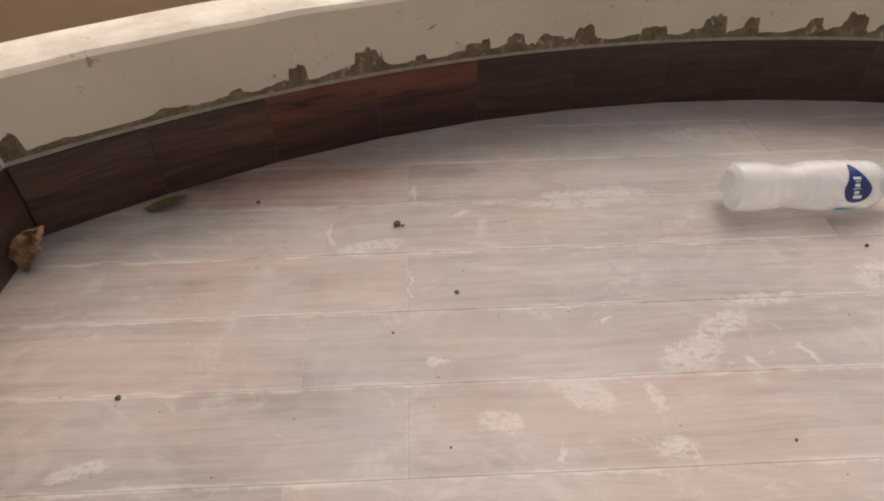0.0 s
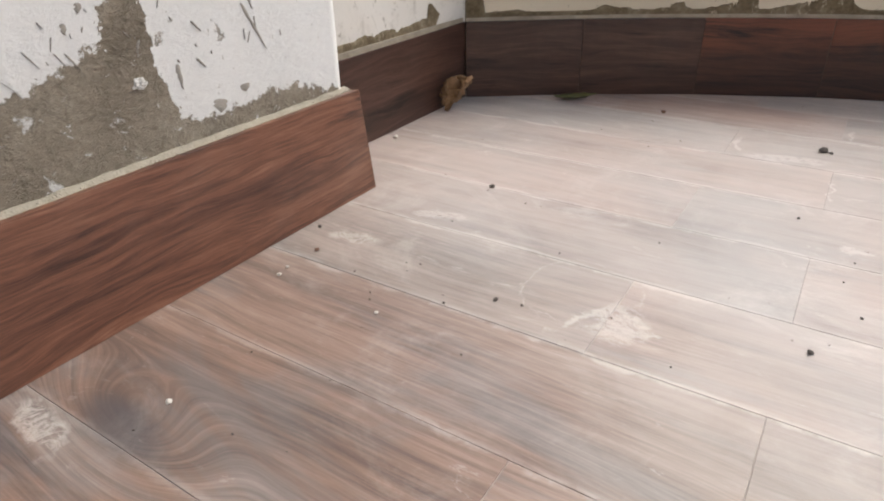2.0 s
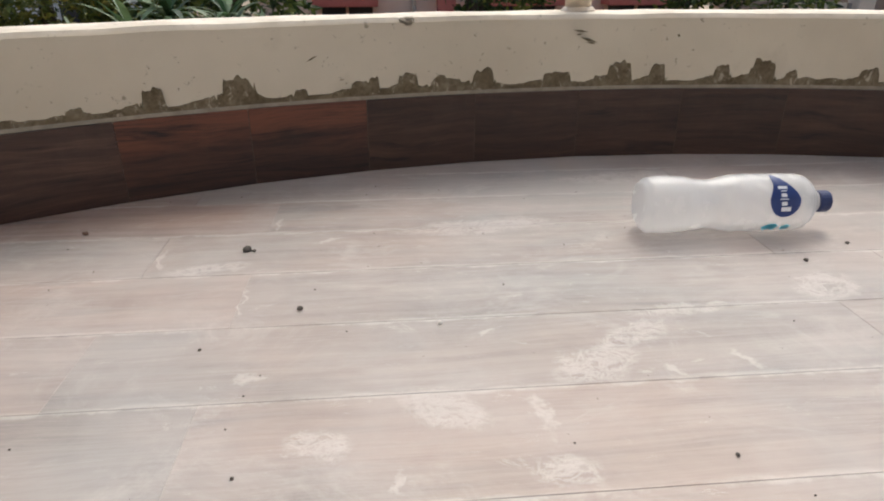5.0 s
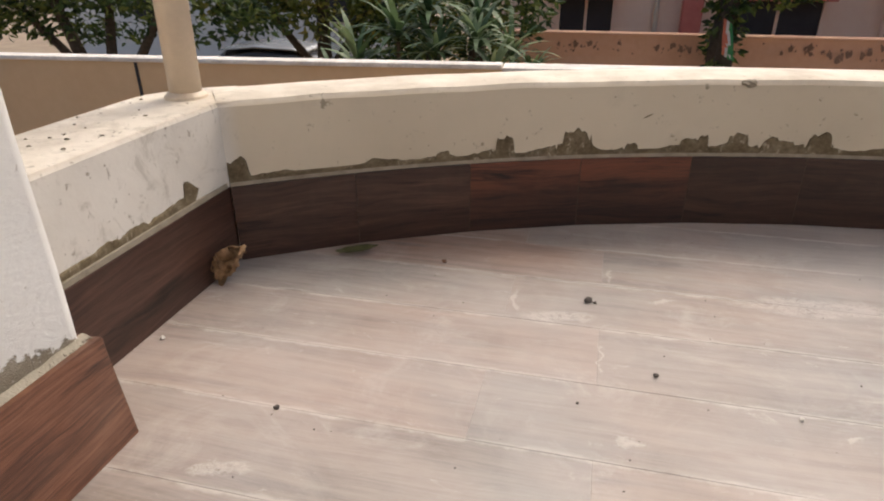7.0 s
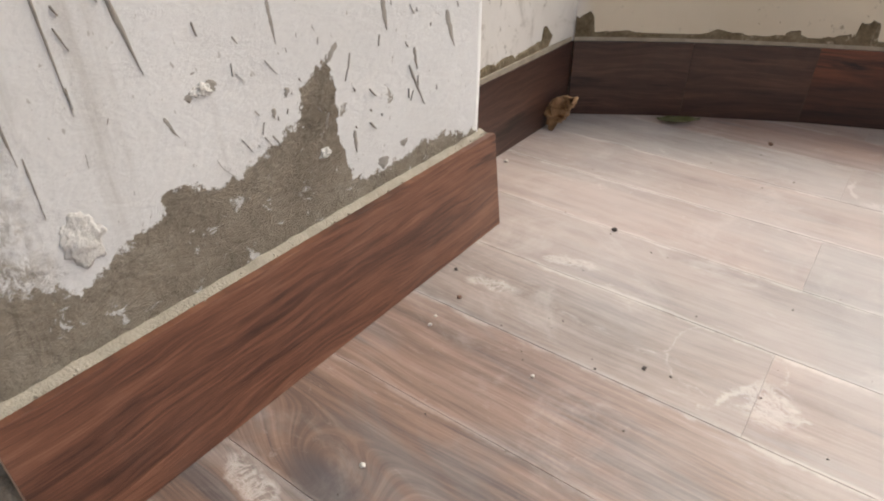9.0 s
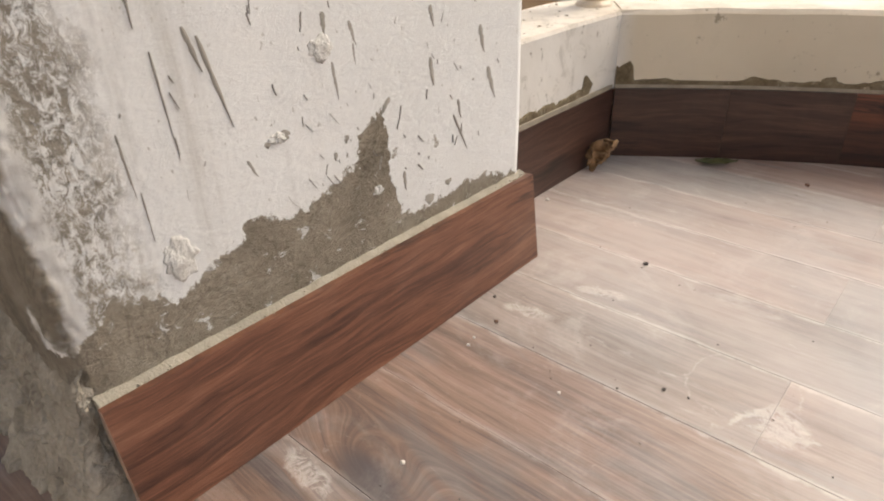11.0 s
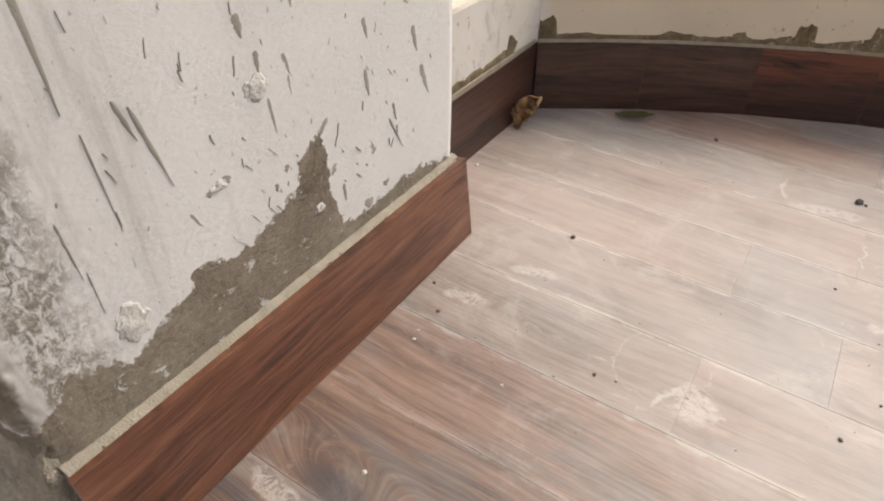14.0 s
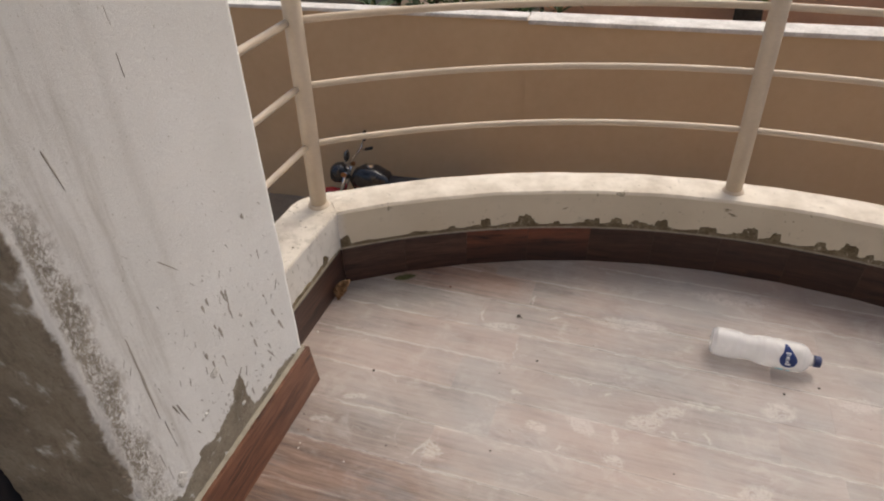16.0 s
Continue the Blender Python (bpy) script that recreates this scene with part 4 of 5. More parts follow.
def bottle():
    body_m, blue, white, cyan, capm = bottle_materials()
    root = thing("water_bottle", "scuffed clear plastic water bottle with blue cap lying on the floor", "bottle", at=pose(0.623, 0.960, B_R + 0.0005, 0, 0, -1.6))
    bm = bmesh.new()
    sides, rings = 60, []
    xs = [i * 0.262 / 110 for i in range(111)]
    for x in xs:
        r, ring = bottle_radius(x), []
        waist = math.exp(-((x - 0.095) / 0.03) ** 2)
        foot = math.exp(-(x / 0.012) ** 2)
        ridge = max(0.0, math.sin(math.pi * min(1.0, max(0.0, (x - 0.03) / 0.125))))
        swirl = math.exp(-((x - 0.165) / 0.018) ** 2)
        for k in range(sides):
            a = 2 * math.pi * k / sides
            q = r * (1 + 0.022 * waist * math.cos(5 * a) + 0.05 * foot * math.cos(5 * a) + 0.012 * swirl * math.cos(9 * a + x * 260) + 0.016 * ridge * math.exp(-((a - 0.95 - 3.0 * (x - 0.09)) / 0.07) ** 2) + 0.014 * ridge * math.exp(-((a - 5.75) / 0.08) ** 2)) * (1 - 0.01 * max(0, noise.noise(Vector((x * 40, math.cos(a) * 2, math.sin(a) * 2)))))
            ring.append(bm.verts.new((x, -q * math.cos(a), q * math.sin(a))))
        rings.append(ring)
    for a, b in zip(rings, rings[1:]):
        for k in range(sides):
            bm.faces.new((a[k], b[k], b[(k + 1) % sides], a[(k + 1) % sides]))
    mid = bm.verts.new((0.008, 0, 0))
    for k in range(sides):
        bm.faces.new((rings[0][k], rings[0][(k + 1) % sides], mid))
    bm.faces.new(rings[-1][::-1])
    bmesh.ops.recalc_face_normals(bm, faces=bm.faces[:])
    body = part("body", bm, body_m, root, "milky scuffed clear plastic", smooth=True)

    def patch(outline, lift):
        """A printed shape on the body: (metres along the axis, degrees round it from the side that faces the room)."""
        bm = bmesh.new()
        cx = sum(p[0] for p in outline) / len(outline)
        ca = sum(p[1] for p in outline) / len(outline)
        rings = []
        for s in (0.0, 0.34, 0.67, 1.0):
            ring = []
            for x, a in outline:
                x2, a2 = cx + (x - cx) * max(s, 0.001), radians(ca + (a - ca) * max(s, 0.001))
                r = bottle_radius(x2) * 1.012 + lift
                ring.append(bm.verts.new((x2, -r * math.cos(a2), r * math.sin(a2))))
            rings.append(ring)
        k = len(outline)
        for a, b in zip(rings, rings[1:]):
            for i in range(k):
                bm.faces.new((a[i], a[(i + 1) % k], b[(i + 1) % k], b[i]))
        bmesh.ops.recalc_face_normals(bm, faces=bm.faces[:])
        return bm

    drop = []
    for i in range(28):
        a = 2 * math.pi * i / 28
        drop.append((0.195 + 0.0225 * math.sin(a) * (1 - 0.35 * max(0, math.cos(a))) - 0.010 * max(0, math.cos(a)) ** 4, 26 + 35 * math.cos(a) + 26 * max(0, math.cos(a)) ** 5))
    part("label_emblem", patch(drop, 0.0004), blue, root, "dark blue drop-shaped emblem", smooth=True)
    for a0, a1, w0, w1 in ((52, 46, 0.186, 0.199), (43, 41, 0.189, 0.198), (37, 30, 0.189, 0.197), (27, 25, 0.186, 0.199), (21, 14, 0.189, 0.197), (11, 3, 0.189, 0.203)):
        part("label_bar", patch([(w0, a0), ((w0 + w1) / 2, a0), (w1, a0), (w1, a1), ((w0 + w1) / 2, a1), (w0, a1)], 0.0009), white, root, "white printed bar", smooth=True)
    part("label_flourish", patch([(0.170, -34), (0.178, -26), (0.188, -24), (0.194, -32), (0.190, -48), (0.182, -42), (0.176, -50)], 0.0005), cyan, root, "pale cyan printed flourish", smooth=True)
    part("label_flourish", patch([(0.198, -34), (0.205, -27), (0.212, -32), (0.209, -42), (0.201, -46)], 0.0005), cyan, root, "pale cyan printed flourish", smooth=True)
    cap = bmesh.new()
    ribs = 48
    rings = []
    for x, r in ((0.2665, 0.0150), (0.268, 0.0156), (0.281, 0.0154), (0.283, 0.0140)):
        rings.append([cap.verts.new((x, (r + (0.0005 if k % 2 else 0)) * math.cos(2 * math.pi * k / ribs), (r + (0.0005 if k % 2 else 0)) * math.sin(2 * math.pi * k / ribs))) for k in range(ribs)])
    for a, b in zip(rings, rings[1:]):
        for k in range(ribs):
            cap.faces.new((a[k], a[(k + 1) % ribs], b[(k + 1) % ribs], b[k]))
    cap.faces.new(rings[0]), cap.faces.new(rings[-1])
    bmesh.ops.recalc_face_normals(cap, faces=cap.faces[:])
    part("cap", cap, capm, root, "ribbed navy screw cap")
    ring = lathe([(0.2595, 0.0135), (0.2598, 0.0172), (0.2618, 0.0172), (0.2622, 0.0135)], 32)
    part("neck_ring", ring, body_m, root)
    return root


bottle()

# ---------------------------------------------------------------- leaves and grit on the floor


def dry_leaf_material():
    n = Nodes("dry_leaf", 0.75, 0.25)
    return n.done(n.ramp(n.noise(45, 5), (0.3, (0.13, 0.072, 0.036)), (0.6, (0.33, 0.20, 0.105)), (0.8, (0.45, 0.31, 0.18))), 0.75)


def crumpled_leaf():
    bm = bmesh.new()
    bmesh.ops.create_grid(bm, x_segments=26, y_segments=16, size=0.5)
    for v in bm.verts:
        u, w = v.co.x + 0.5, v.co.y * 2
        half = 0.024 * math.sin(math.pi * min(1, u * 0.95 + 0.04)) ** 0.7 * (1 + 0.15 * noise.noise(Vector((u * 14, w, 0))))
        roll = w * 1.9
        p = Vector((0.068 * (u - 0.5), half * math.sin(roll) * 0.75, half * (1 - math.cos(roll)) * 0.8))
        p += 0.010 * noise.noise_vector(Vector((u * 7, w * 2.6, 1))) + 0.002 * noise.noise_vector(Vector((u * 25, w * 9, 4)))
        v.co = p
    sol = bmesh.ops.solidify(bm, geom=bm.faces[:], thickness=0.0006)
    return bm


leaf = tagged(part("dry_leaf", crumpled_leaf(), dry_leaf_material(), smooth=True), "crumpled dry brown leaf leaning in the corner of the skirting", "leaf")
leaf.matrix_basis = pose(-0.502, 0.882, 0.027, 20, -42, 62)


def flat_leaf():
    bm = bmesh.new()
    bmesh.ops.create_grid(bm, x_segments=20, y_segments=8, size=0.5)
    for v in bm.verts:
        u, w = v.co.x + 0.5, v.co.y * 2
        half = 0.016 * math.sin(math.pi * min(1, u * 0.97 + 0.015)) ** 0.8
        v.co = Vector((0.074 * (u - 0.5), half * w * 0.9, 0.004 + 0.007 * (u - 0.4) ** 2 * 4 + 0.006 * abs(w) * math.sin(math.pi * u) + 0.002 * noise.noise(Vector((u * 6, w * 2, 0)))))
    bmesh.ops.solidify(bm, geom=bm.faces[:], thickness=0.0005)
    return bm


ob = tagged(part("green_leaf", flat_leaf(), simple("dull_green_leaf", (0.035, 0.042, 0.016), (0.13, 0.125, 0.05), 40, 0.45), smooth=True), "fallen dull green leaf curled on the floor by the skirting", "leaf")
ob.matrix_basis = pose(-0.338, 1.016, 0.001, 0, 0, 24)

M_STONE_D = simple("dark_grit", (0.045, 0.038, 0.033), (0.13, 0.11, 0.095), 120, 0.9)
M_STONE_L = simple("white_grit", (0.50, 0.47, 0.42), (0.68, 0.64, 0.58), 120, 0.9)
M_STONE_R = simple("brown_grit", (0.13, 0.07, 0.045), (0.22, 0.13, 0.09), 120, 0.9)
GRIT = [(0.066, 0.942, 0.0105, 0), (0.0765, 0.939, 0.0045, 0), (0.157, 0.773, 0.0062, 0), (-0.281, 0.604, 0.0060, 0), (-0.180, 1.021, 0.0062, 2), (0.315, 0.728, 0.005, 1), (0.064, 0.697, 0.003, 0),
        (-0.363, 0.363, 0.0045, 2), (-0.361, 0.306, 0.0035, 1), (-0.365, 0.321, 0.003, 1), (-0.152, 0.377, 0.0038, 0), (-0.235, 0.303, 0.003, 1), (-0.191, 0.348, 0.0022, 0), (-0.398, 0.406, 0.0035, 0),
        (-0.298, 0.129, 0.0045, 1), (-0.127, 0.381, 0.002, 0), (0.103, 0.439, 0.004, 0), (0.135, 0.513, 0.0025, 0), (0.815, 0.844, 0.005, 0), (0.907, 0.892, 0.0045, 0), (-0.505, 0.70, 0.006, 1), (0.539, 0.503, 0.003, 0)]
for x, y, r, kind in GRIT:
    bm = bmesh.new()
    r *= 0.62
    bmesh.ops.create_icosphere(bm, subdivisions=2, radius=r)
    for v in bm.verts:
        v.co += v.co.normalized() * r * 0.55 * noise.noise(v.co / r * 1.1 + Vector((x * 50, y * 50, 0)))
        v.co.z = max(v.co.z * 0.7, -0.45 * r)
    ob = part("pebble", bm, (M_STONE_D, M_STONE_L, M_STONE_R)[kind])
    ob.location = (x, y, 0.45 * r + 0.0002)
    tagged(ob, ("small dark stone chip on the dusty floor", "small white plaster crumb on the dusty floor", "small brown clay crumb on the dusty floor")[kind], "pebble", "grit on the floor")
bm = bmesh.new()
for i in range(260):
    x, y = rng.uniform(-0.4, 1.5), rng.uniform(-0.2, 1.2)
    if math.hypot(x - CEN[0], y - CEN[1]) > 2.12:
        continue
    r = rng.choice((0.0004, 0.0006, 0.0008, 0.0011))
    q = bmesh.ops.create_icosphere(bm, subdivisions=1, radius=r, matrix=Matrix.Translation((x, y, r * 0.6)) @ Matrix.Diagonal((1, rng.uniform(0.6, 1.2), 0.7, 1)))
tagged(part("floor_grit", bm, M_STONE_D), "scattered dark specks of grit on the floor", "grit", kind="stuff")
bm = bmesh.new()
for i in range(60):
    y = rng.uniform(-0.04, 0.525) if i % 2 else rng.uniform(0.49, 0.528)
    r = rng.uniform(0.0006, 0.0018)
    bmesh.ops.create_icosphere(bm, subdivisions=1, radius=r, matrix=Matrix.Translation((rng.uniform(-0.446, -0.434), y, SKIRT - 0.0005)))
tagged(part("mortar_crumbs", bm, M_MORTAR), "loose mortar crumbs on top of the skirting", "mortar crumbs", kind="stuff")
bm = bmesh.new()
for i in range(34):
    y = rng.uniform(0.55, 0.97)
    r = rng.uniform(0.0008, 0.0028)
    q = bmesh.ops.create_icosphere(bm, subdivisions=2, radius=r, matrix=Matrix.Translation((rng.uniform(-0.675, -0.55), y, KERB + 0.001)) @ Matrix.Diagonal((1.3, 0.9, 0.35, 1)))
for v in bm.verts:
    v.co += 0.0012 * noise.noise_vector(v.co * 300)
tagged(part("mortar_crumbs", bm, M_SMEAR), "dried brown cement crumbs on the kerb top", "mortar crumbs", kind="stuff")

# ---------------------------------------------------------------- motorcycles in the yard
M_BLACK = simple("black_lacquer", (0.010, 0.010, 0.012), (0.022, 0.022, 0.026), 9, 0.22, 0.05, 0.6)
M_SEAT = simple("black_seat_vinyl", (0.016, 0.017, 0.02), (0.035, 0.036, 0.042), 30, 0.5, 0.3)
M_RUBBER = simple("tyre_rubber", (0.012, 0.012, 0.012), (0.03, 0.03, 0.03), 30, 0.8, 0.4)
M_CHROME = simple("chrome", (0.55, 0.55, 0.56), (0.7, 0.7, 0.72), 20, 0.2, 0.05, 0.5, 1.0)
M_ALLOY = simple("dull_alloy", (0.16, 0.16, 0.17), (0.30, 0.30, 0.31), 16, 0.45, 0.2, 0.5, 0.8)
M_BIKERED = simple("red_lacquer", (0.36, 0.012, 0.02), (0.46, 0.025, 0.03), 9, 0.25, 0.05, 0.6)


def blob(sections, sides=18):
    """A rounded body along x: (x, half width, z low, z high)."""
    bm = bmesh.new()
    rings = []
    for x, w, z0, z1 in sections:
        ring = []
        for k in range(sides):
            a = 2 * math.pi * k / sides
            c, s = math.cos(a), math.sin(a)
            ring.append(bm.verts.new((x, w * math.copysign(abs(c) ** 0.75, c), (z0 + z1) / 2 + (z1 - z0) / 2 * math.copysign(abs(s) ** 0.75, s))))
        rings.append(ring)
    for a, b in zip(rings, rings[1:]):
        for k in range(sides):
            bm.faces.new((a[k], a[(k + 1) % sides], b[(k + 1) % sides], b[k]))
    bm.faces.new(rings[0]), bm.faces.new(rings[-1])
    bmesh.ops.recalc_face_normals(bm, faces=bm.faces[:])
    return bm


def ring_pts(x, z, r, n=36, a0=0.0, a1=360.0, y=0.0):
    return [(x + r * math.cos(radians(a0 + (a1 - a0) * i / n)), y, z + r * math.sin(radians(a0 + (a1 - a0) * i / n))) for i in range(n if a1 - a0 == 360 else n + 1)]


def motorcycle(m):
    root = thing("motorcycle", "black and red commuter motorcycle parked along the compound wall", "motorcycle", "parked motorcycles", at=m)
    for x, wd in ((0.0, 0.045), (1.25, 0.038)):
        tyre = part("wheel", tube(ring_pts(x, 0.30, 0.26), wd, 12, True), M_RUBBER, root, "black rubber tyre on alloy spokes", smooth=True)
        rim = tube(ring_pts(x, 0.30, 0.215), 0.014, 8, True)
        for k in range(6):
            a = radians(60 * k)
            tube([(x, 0, 0.30), (x + 0.21 * math.cos(a), 0, 0.30 + 0.21 * math.sin(a))], 0.012, 6, bm=rim)
        tube([(x, -0.06, 0.30), (x, 0.06, 0.30)], 0.045, 12, bm=rim)
        part("rim", rim, M_ALLOY, tyre)
    for y in (-0.085, 0.085):
        part("fork", tube([(1.25, y, 0.30), (1.08, y, 0.72), (1.03, y, 0.90)], [0.024, 0.022, 0.018], 10), M_CHROME, root, smooth=True)
    fend = blob([(1.25 + 0.33 * math.cos(radians(a)), 0.055, 0.30 + 0.33 * math.sin(radians(a)) - 0.02, 0.30 + 0.33 * math.sin(radians(a)) + 0.015) for a in (25, 45, 65, 85, 105, 125, 145)], 10)
    part("front_mudguard", fend, M_BIKERED, root, "red front mudguard", smooth=True)
    part("tank", blob([(0.50, 0.07, 0.72, 0.82), (0.56, 0.125, 0.70, 0.90), (0.70, 0.15, 0.68, 0.965), (0.84, 0.145, 0.68, 0.97), (0.94, 0.10, 0.70, 0.92), (0.98, 0.05, 0.74, 0.86)]), M_BLACK, root, "glossy black fuel tank", smooth=True)
    cap = part("tank_cap", tube([(0.76, 0, 0.955), (0.76, 0, 0.985)], [0.045, 0.038], 18), M_CHROME, root)
    part("seat", blob([(-0.28, 0.06, 0.80, 0.87), (-0.22, 0.11, 0.78, 0.89), (0.0, 0.125, 0.76, 0.875), (0.2, 0.13, 0.745, 0.835), (0.42, 0.12, 0.73, 0.84), (0.54, 0.08, 0.73, 0.86)]), M_SEAT, root, "long black vinyl seat", smooth=True)
    part("tail_fairing", blob([(-0.42, 0.05, 0.72, 0.80), (-0.34, 0.085, 0.66, 0.82), (-0.1, 0.11, 0.62, 0.78), (0.15, 0.12, 0.58, 0.75), (0.3, 0.09, 0.56, 0.73)]), M_BIKERED, root, "red tail and side panel", smooth=True)
    part("tail_lamp", blob([(-0.47, 0.045, 0.72, 0.78), (-0.43, 0.06, 0.70, 0.80), (-0.40, 0.055, 0.71, 0.80)], 10), M_BIKERED, root, smooth=True)
    part("rear_mudguard", blob([(0.33 * math.cos(radians(a)), 0.06, 0.30 + 0.34 * math.sin(radians(a)) - 0.015, 0.30 + 0.34 * math.sin(radians(a)) + 0.012) for a in (60, 85, 110, 135, 160, 180)], 10), M_BLACK, root, smooth=True)
    eng = box(0.42, 0.80, -0.13, 0.13, 0.27, 0.50, 0.04)
    motor = part("engine", eng, M_ALLOY, root, "finned alloy engine")
    for k in range(6):
        part("fin", box(0.62, 0.84, -0.10, 0.10, 0.51 + 0.03 * k, 0.525 + 0.03 * k, 0.003), M_ALLOY, motor)
    frame_bm = tube([(1.04, 0, 0.86), (0.92, 0, 0.55), (0.84, 0, 0.28), (0.40, 0, 0.24), (0.25, 0, 0.45), (0.5, 0, 0.70), (1.0, 0, 0.80)], 0.02, 8)
    for y in (-0.08, 0.08):
        tube([(0.35, y, 0.34), (0.0, y, 0.30)], 0.018, 8, bm=frame_bm)
        tube([(0.0, y * 1.3, 0.30), (0.06, y * 1.3, 0.68)], 0.026, 8, bm=frame_bm)
    part("frame", frame_bm, M_BLACK, root)
    part("exhaust", tube([(0.80, -0.12, 0.55), (0.88, -0.14, 0.35), (0.70, -0.15, 0.24), (0.25, -0.15, 0.26), (-0.35, -0.16, 0.36)], [0.02, 0.02, 0.022, 0.045, 0.042], 12), M_CHROME, root, smooth=True)
    lamp = part("headlamp", blob([(1.04, 0.06, 0.78, 0.93), (1.10, 0.105, 0.74, 0.97), (1.18, 0.11, 0.74, 0.96), (1.22, 0.09, 0.76, 0.93)]), M_BLACK, root, "black headlamp cowl", smooth=True)
    part("lens", blob([(1.205, 0.088, 0.765, 0.925), (1.228, 0.06, 0.79, 0.90)]), M_CHROME, lamp, smooth=True)
    part("handlebar", tube([(0.88, -0.36, 1.02), (0.96, -0.22, 1.05), (1.02, -0.08, 0.97), (1.02, 0.08, 0.97), (0.96, 0.22, 1.05), (0.88, 0.36, 1.02)], 0.013, 10), M_CHROME, root, smooth=True)
    for s in (-1, 1):
        part("grip", tube([(0.91, s * 0.30, 1.035), (0.87, s * 0.40, 1.015)], 0.019, 10), M_RUBBER, root)
        mir = part("mirror", blob([(0.90, 0.04, 1.15, 1.25), (0.915, 0.062, 1.135, 1.265), (0.935, 0.045, 1.15, 1.25)], 12), M_BLACK, root, "black rear-view mirror", smooth=True)
        mir.location = (0, s * 0.30, 0)
        part("stem", tube([(0.95, -s * 0.07, 1.05), (0.95, 0.0, 1.11), (0.93, 0, 1.17)], 0.007, 8), M_CHROME, mir)
    for s in (-1, 1):
        ind = part("indicator", blob([(1.0, 0.018, 0.88, 0.92), (1.03, 0.028, 0.87, 0.93), (1.06, 0.015, 0.885, 0.915)], 10), simple("amber_lens", (0.25, 0.09, 0.02), (0.32, 0.12, 0.03), 20, 0.3), root)
        ind.location = (0, s * 0.16, 0)
    return root


bike = motorcycle(pose(-1.52, 4.76, GROUND, 5, 0, 185.3) @ Matrix.Scale(0.92, 4))
copy_thing(bike, pose(1.66, 4.70, GROUND, 5, 0, 183) @ Matrix.Scale(0.93, 4))
copy_thing(bike, pose(0.16, 4.15, GROUND, 5, 0, 186) @ Matrix.Scale(0.93, 4))

# ---------------------------------------------------------------- trees and shrubs past the wall


def leaf_material(name, dark, mid, light, rough=0.5):
    n = Nodes(name, rough, 0.35)
    r = n.node("NewGeometry").outputs["Random Per Island"]
    c = n.ramp(r, (0.05, dark), (0.55, mid), (0.95, light))
    n.b.inputs["Subsurface Weight"].default_value = 0.0
    tr = n.t.nodes.new("ShaderNodeBsdfTranslucent")
    n.put(tr.inputs["Color"], c)
    mixs = n.t.nodes.new("ShaderNodeMixShader")
    mixs.inputs[0].default_value = 0.3
    out = n.t.nodes["Material Output"]
    n.t.links.new(n.b.outputs[0], mixs.inputs[1])
    n.t.links.new(tr.outputs[0], mixs.inputs[2])
    n.t.links.new(mixs.outputs[0], out.inputs[0])
    return n.done(c)


M_LEAF = leaf_material("tree_leaf", (0.022, 0.040, 0.012), (0.055, 0.095, 0.022), (0.16, 0.19, 0.04))
M_LEAF_Y = leaf_material("yellowing_leaf", (0.05, 0.07, 0.015), (0.12, 0.15, 0.03), (0.28, 0.24, 0.05))
M_LEAF_G = leaf_material("strap_leaf", (0.03, 0.06, 0.03), (0.08, 0.14, 0.055), (0.24, 0.30, 0.16))


def leaves(clumps, count, size, seed, slim=0.45, droop=0.3):
    """Many bent leaves scattered through uneven clumps: (x, y, z, rx, ry, rz)."""
    r = random.Random(seed)
    v, f = [], []
    total = sum(c[3] * c[4] * c[5] for c in clumps)
    for cx, cy, cz, rx, ry, rz in clumps:
        for i in range(int(count * rx * ry * rz / total)):
            d = Vector((r.gauss(0, 1), r.gauss(0, 1), r.gauss(0, 1))).normalized() * (0.35 + 0.65 * r.random() ** 0.5)
            if noise.noise(Vector((cx + d.x * rx, cy + d.y * ry, cz + d.z * rz)) * 2.6) < -0.12:
                continue
            p = Vector((cx + d.x * rx, cy + d.y * ry, cz + d.z * rz))
            a = Vector((r.gauss(0, 1) + d.x, r.gauss(0, 1) + d.y, r.gauss(0, 0.6) - droop)).normalized()
            s = a.cross(Vector((r.gauss(0, 1), r.gauss(0, 1), r.gauss(0.6, 1)))).normalized()
            n = s.cross(a)
            ln = size * r.uniform(0.6, 1.3)
            w = ln * slim * 0.5
            k = len(v)
            v += [p, p + a * ln * 0.45 + s * w, p + a * ln - n * ln * 0.15, p + a * ln * 0.45 - s * w, p + a * ln * 0.5 + n * ln * 0.06]
            f += [(k, k + 1, k + 4), (k + 1, k + 2, k + 4), (k + 2, k + 3, k + 4), (k + 3, k, k + 4)]
    me = bpy.data.meshes.new("leaves")
    me.from_pydata([tuple(q) for q in v], [], f)
    return me


def tree(label, at, stems, clumps, count, size, mat, seed, category="tree", name="tree", slim=0.45):
    root = thing(name, label, category, at=pose(*at))
    tr = bmesh.new()
    for pts, r0, r1 in stems:
        n = len(pts)
        tube(pts, [r0 + (r1 - r0) * i / (n - 1) for i in range(n)], 10, bm=tr)
    rough(tr, 0.02, 6, seed)
    part("trunk", tr, M_BARK, root, smooth=True)
    cr = new("crown", leaves(clumps, count, size, seed, slim))
    cr.data.materials.append(mat)
    cr.parent = root
    tagged(cr, kind="stuff")
    return root


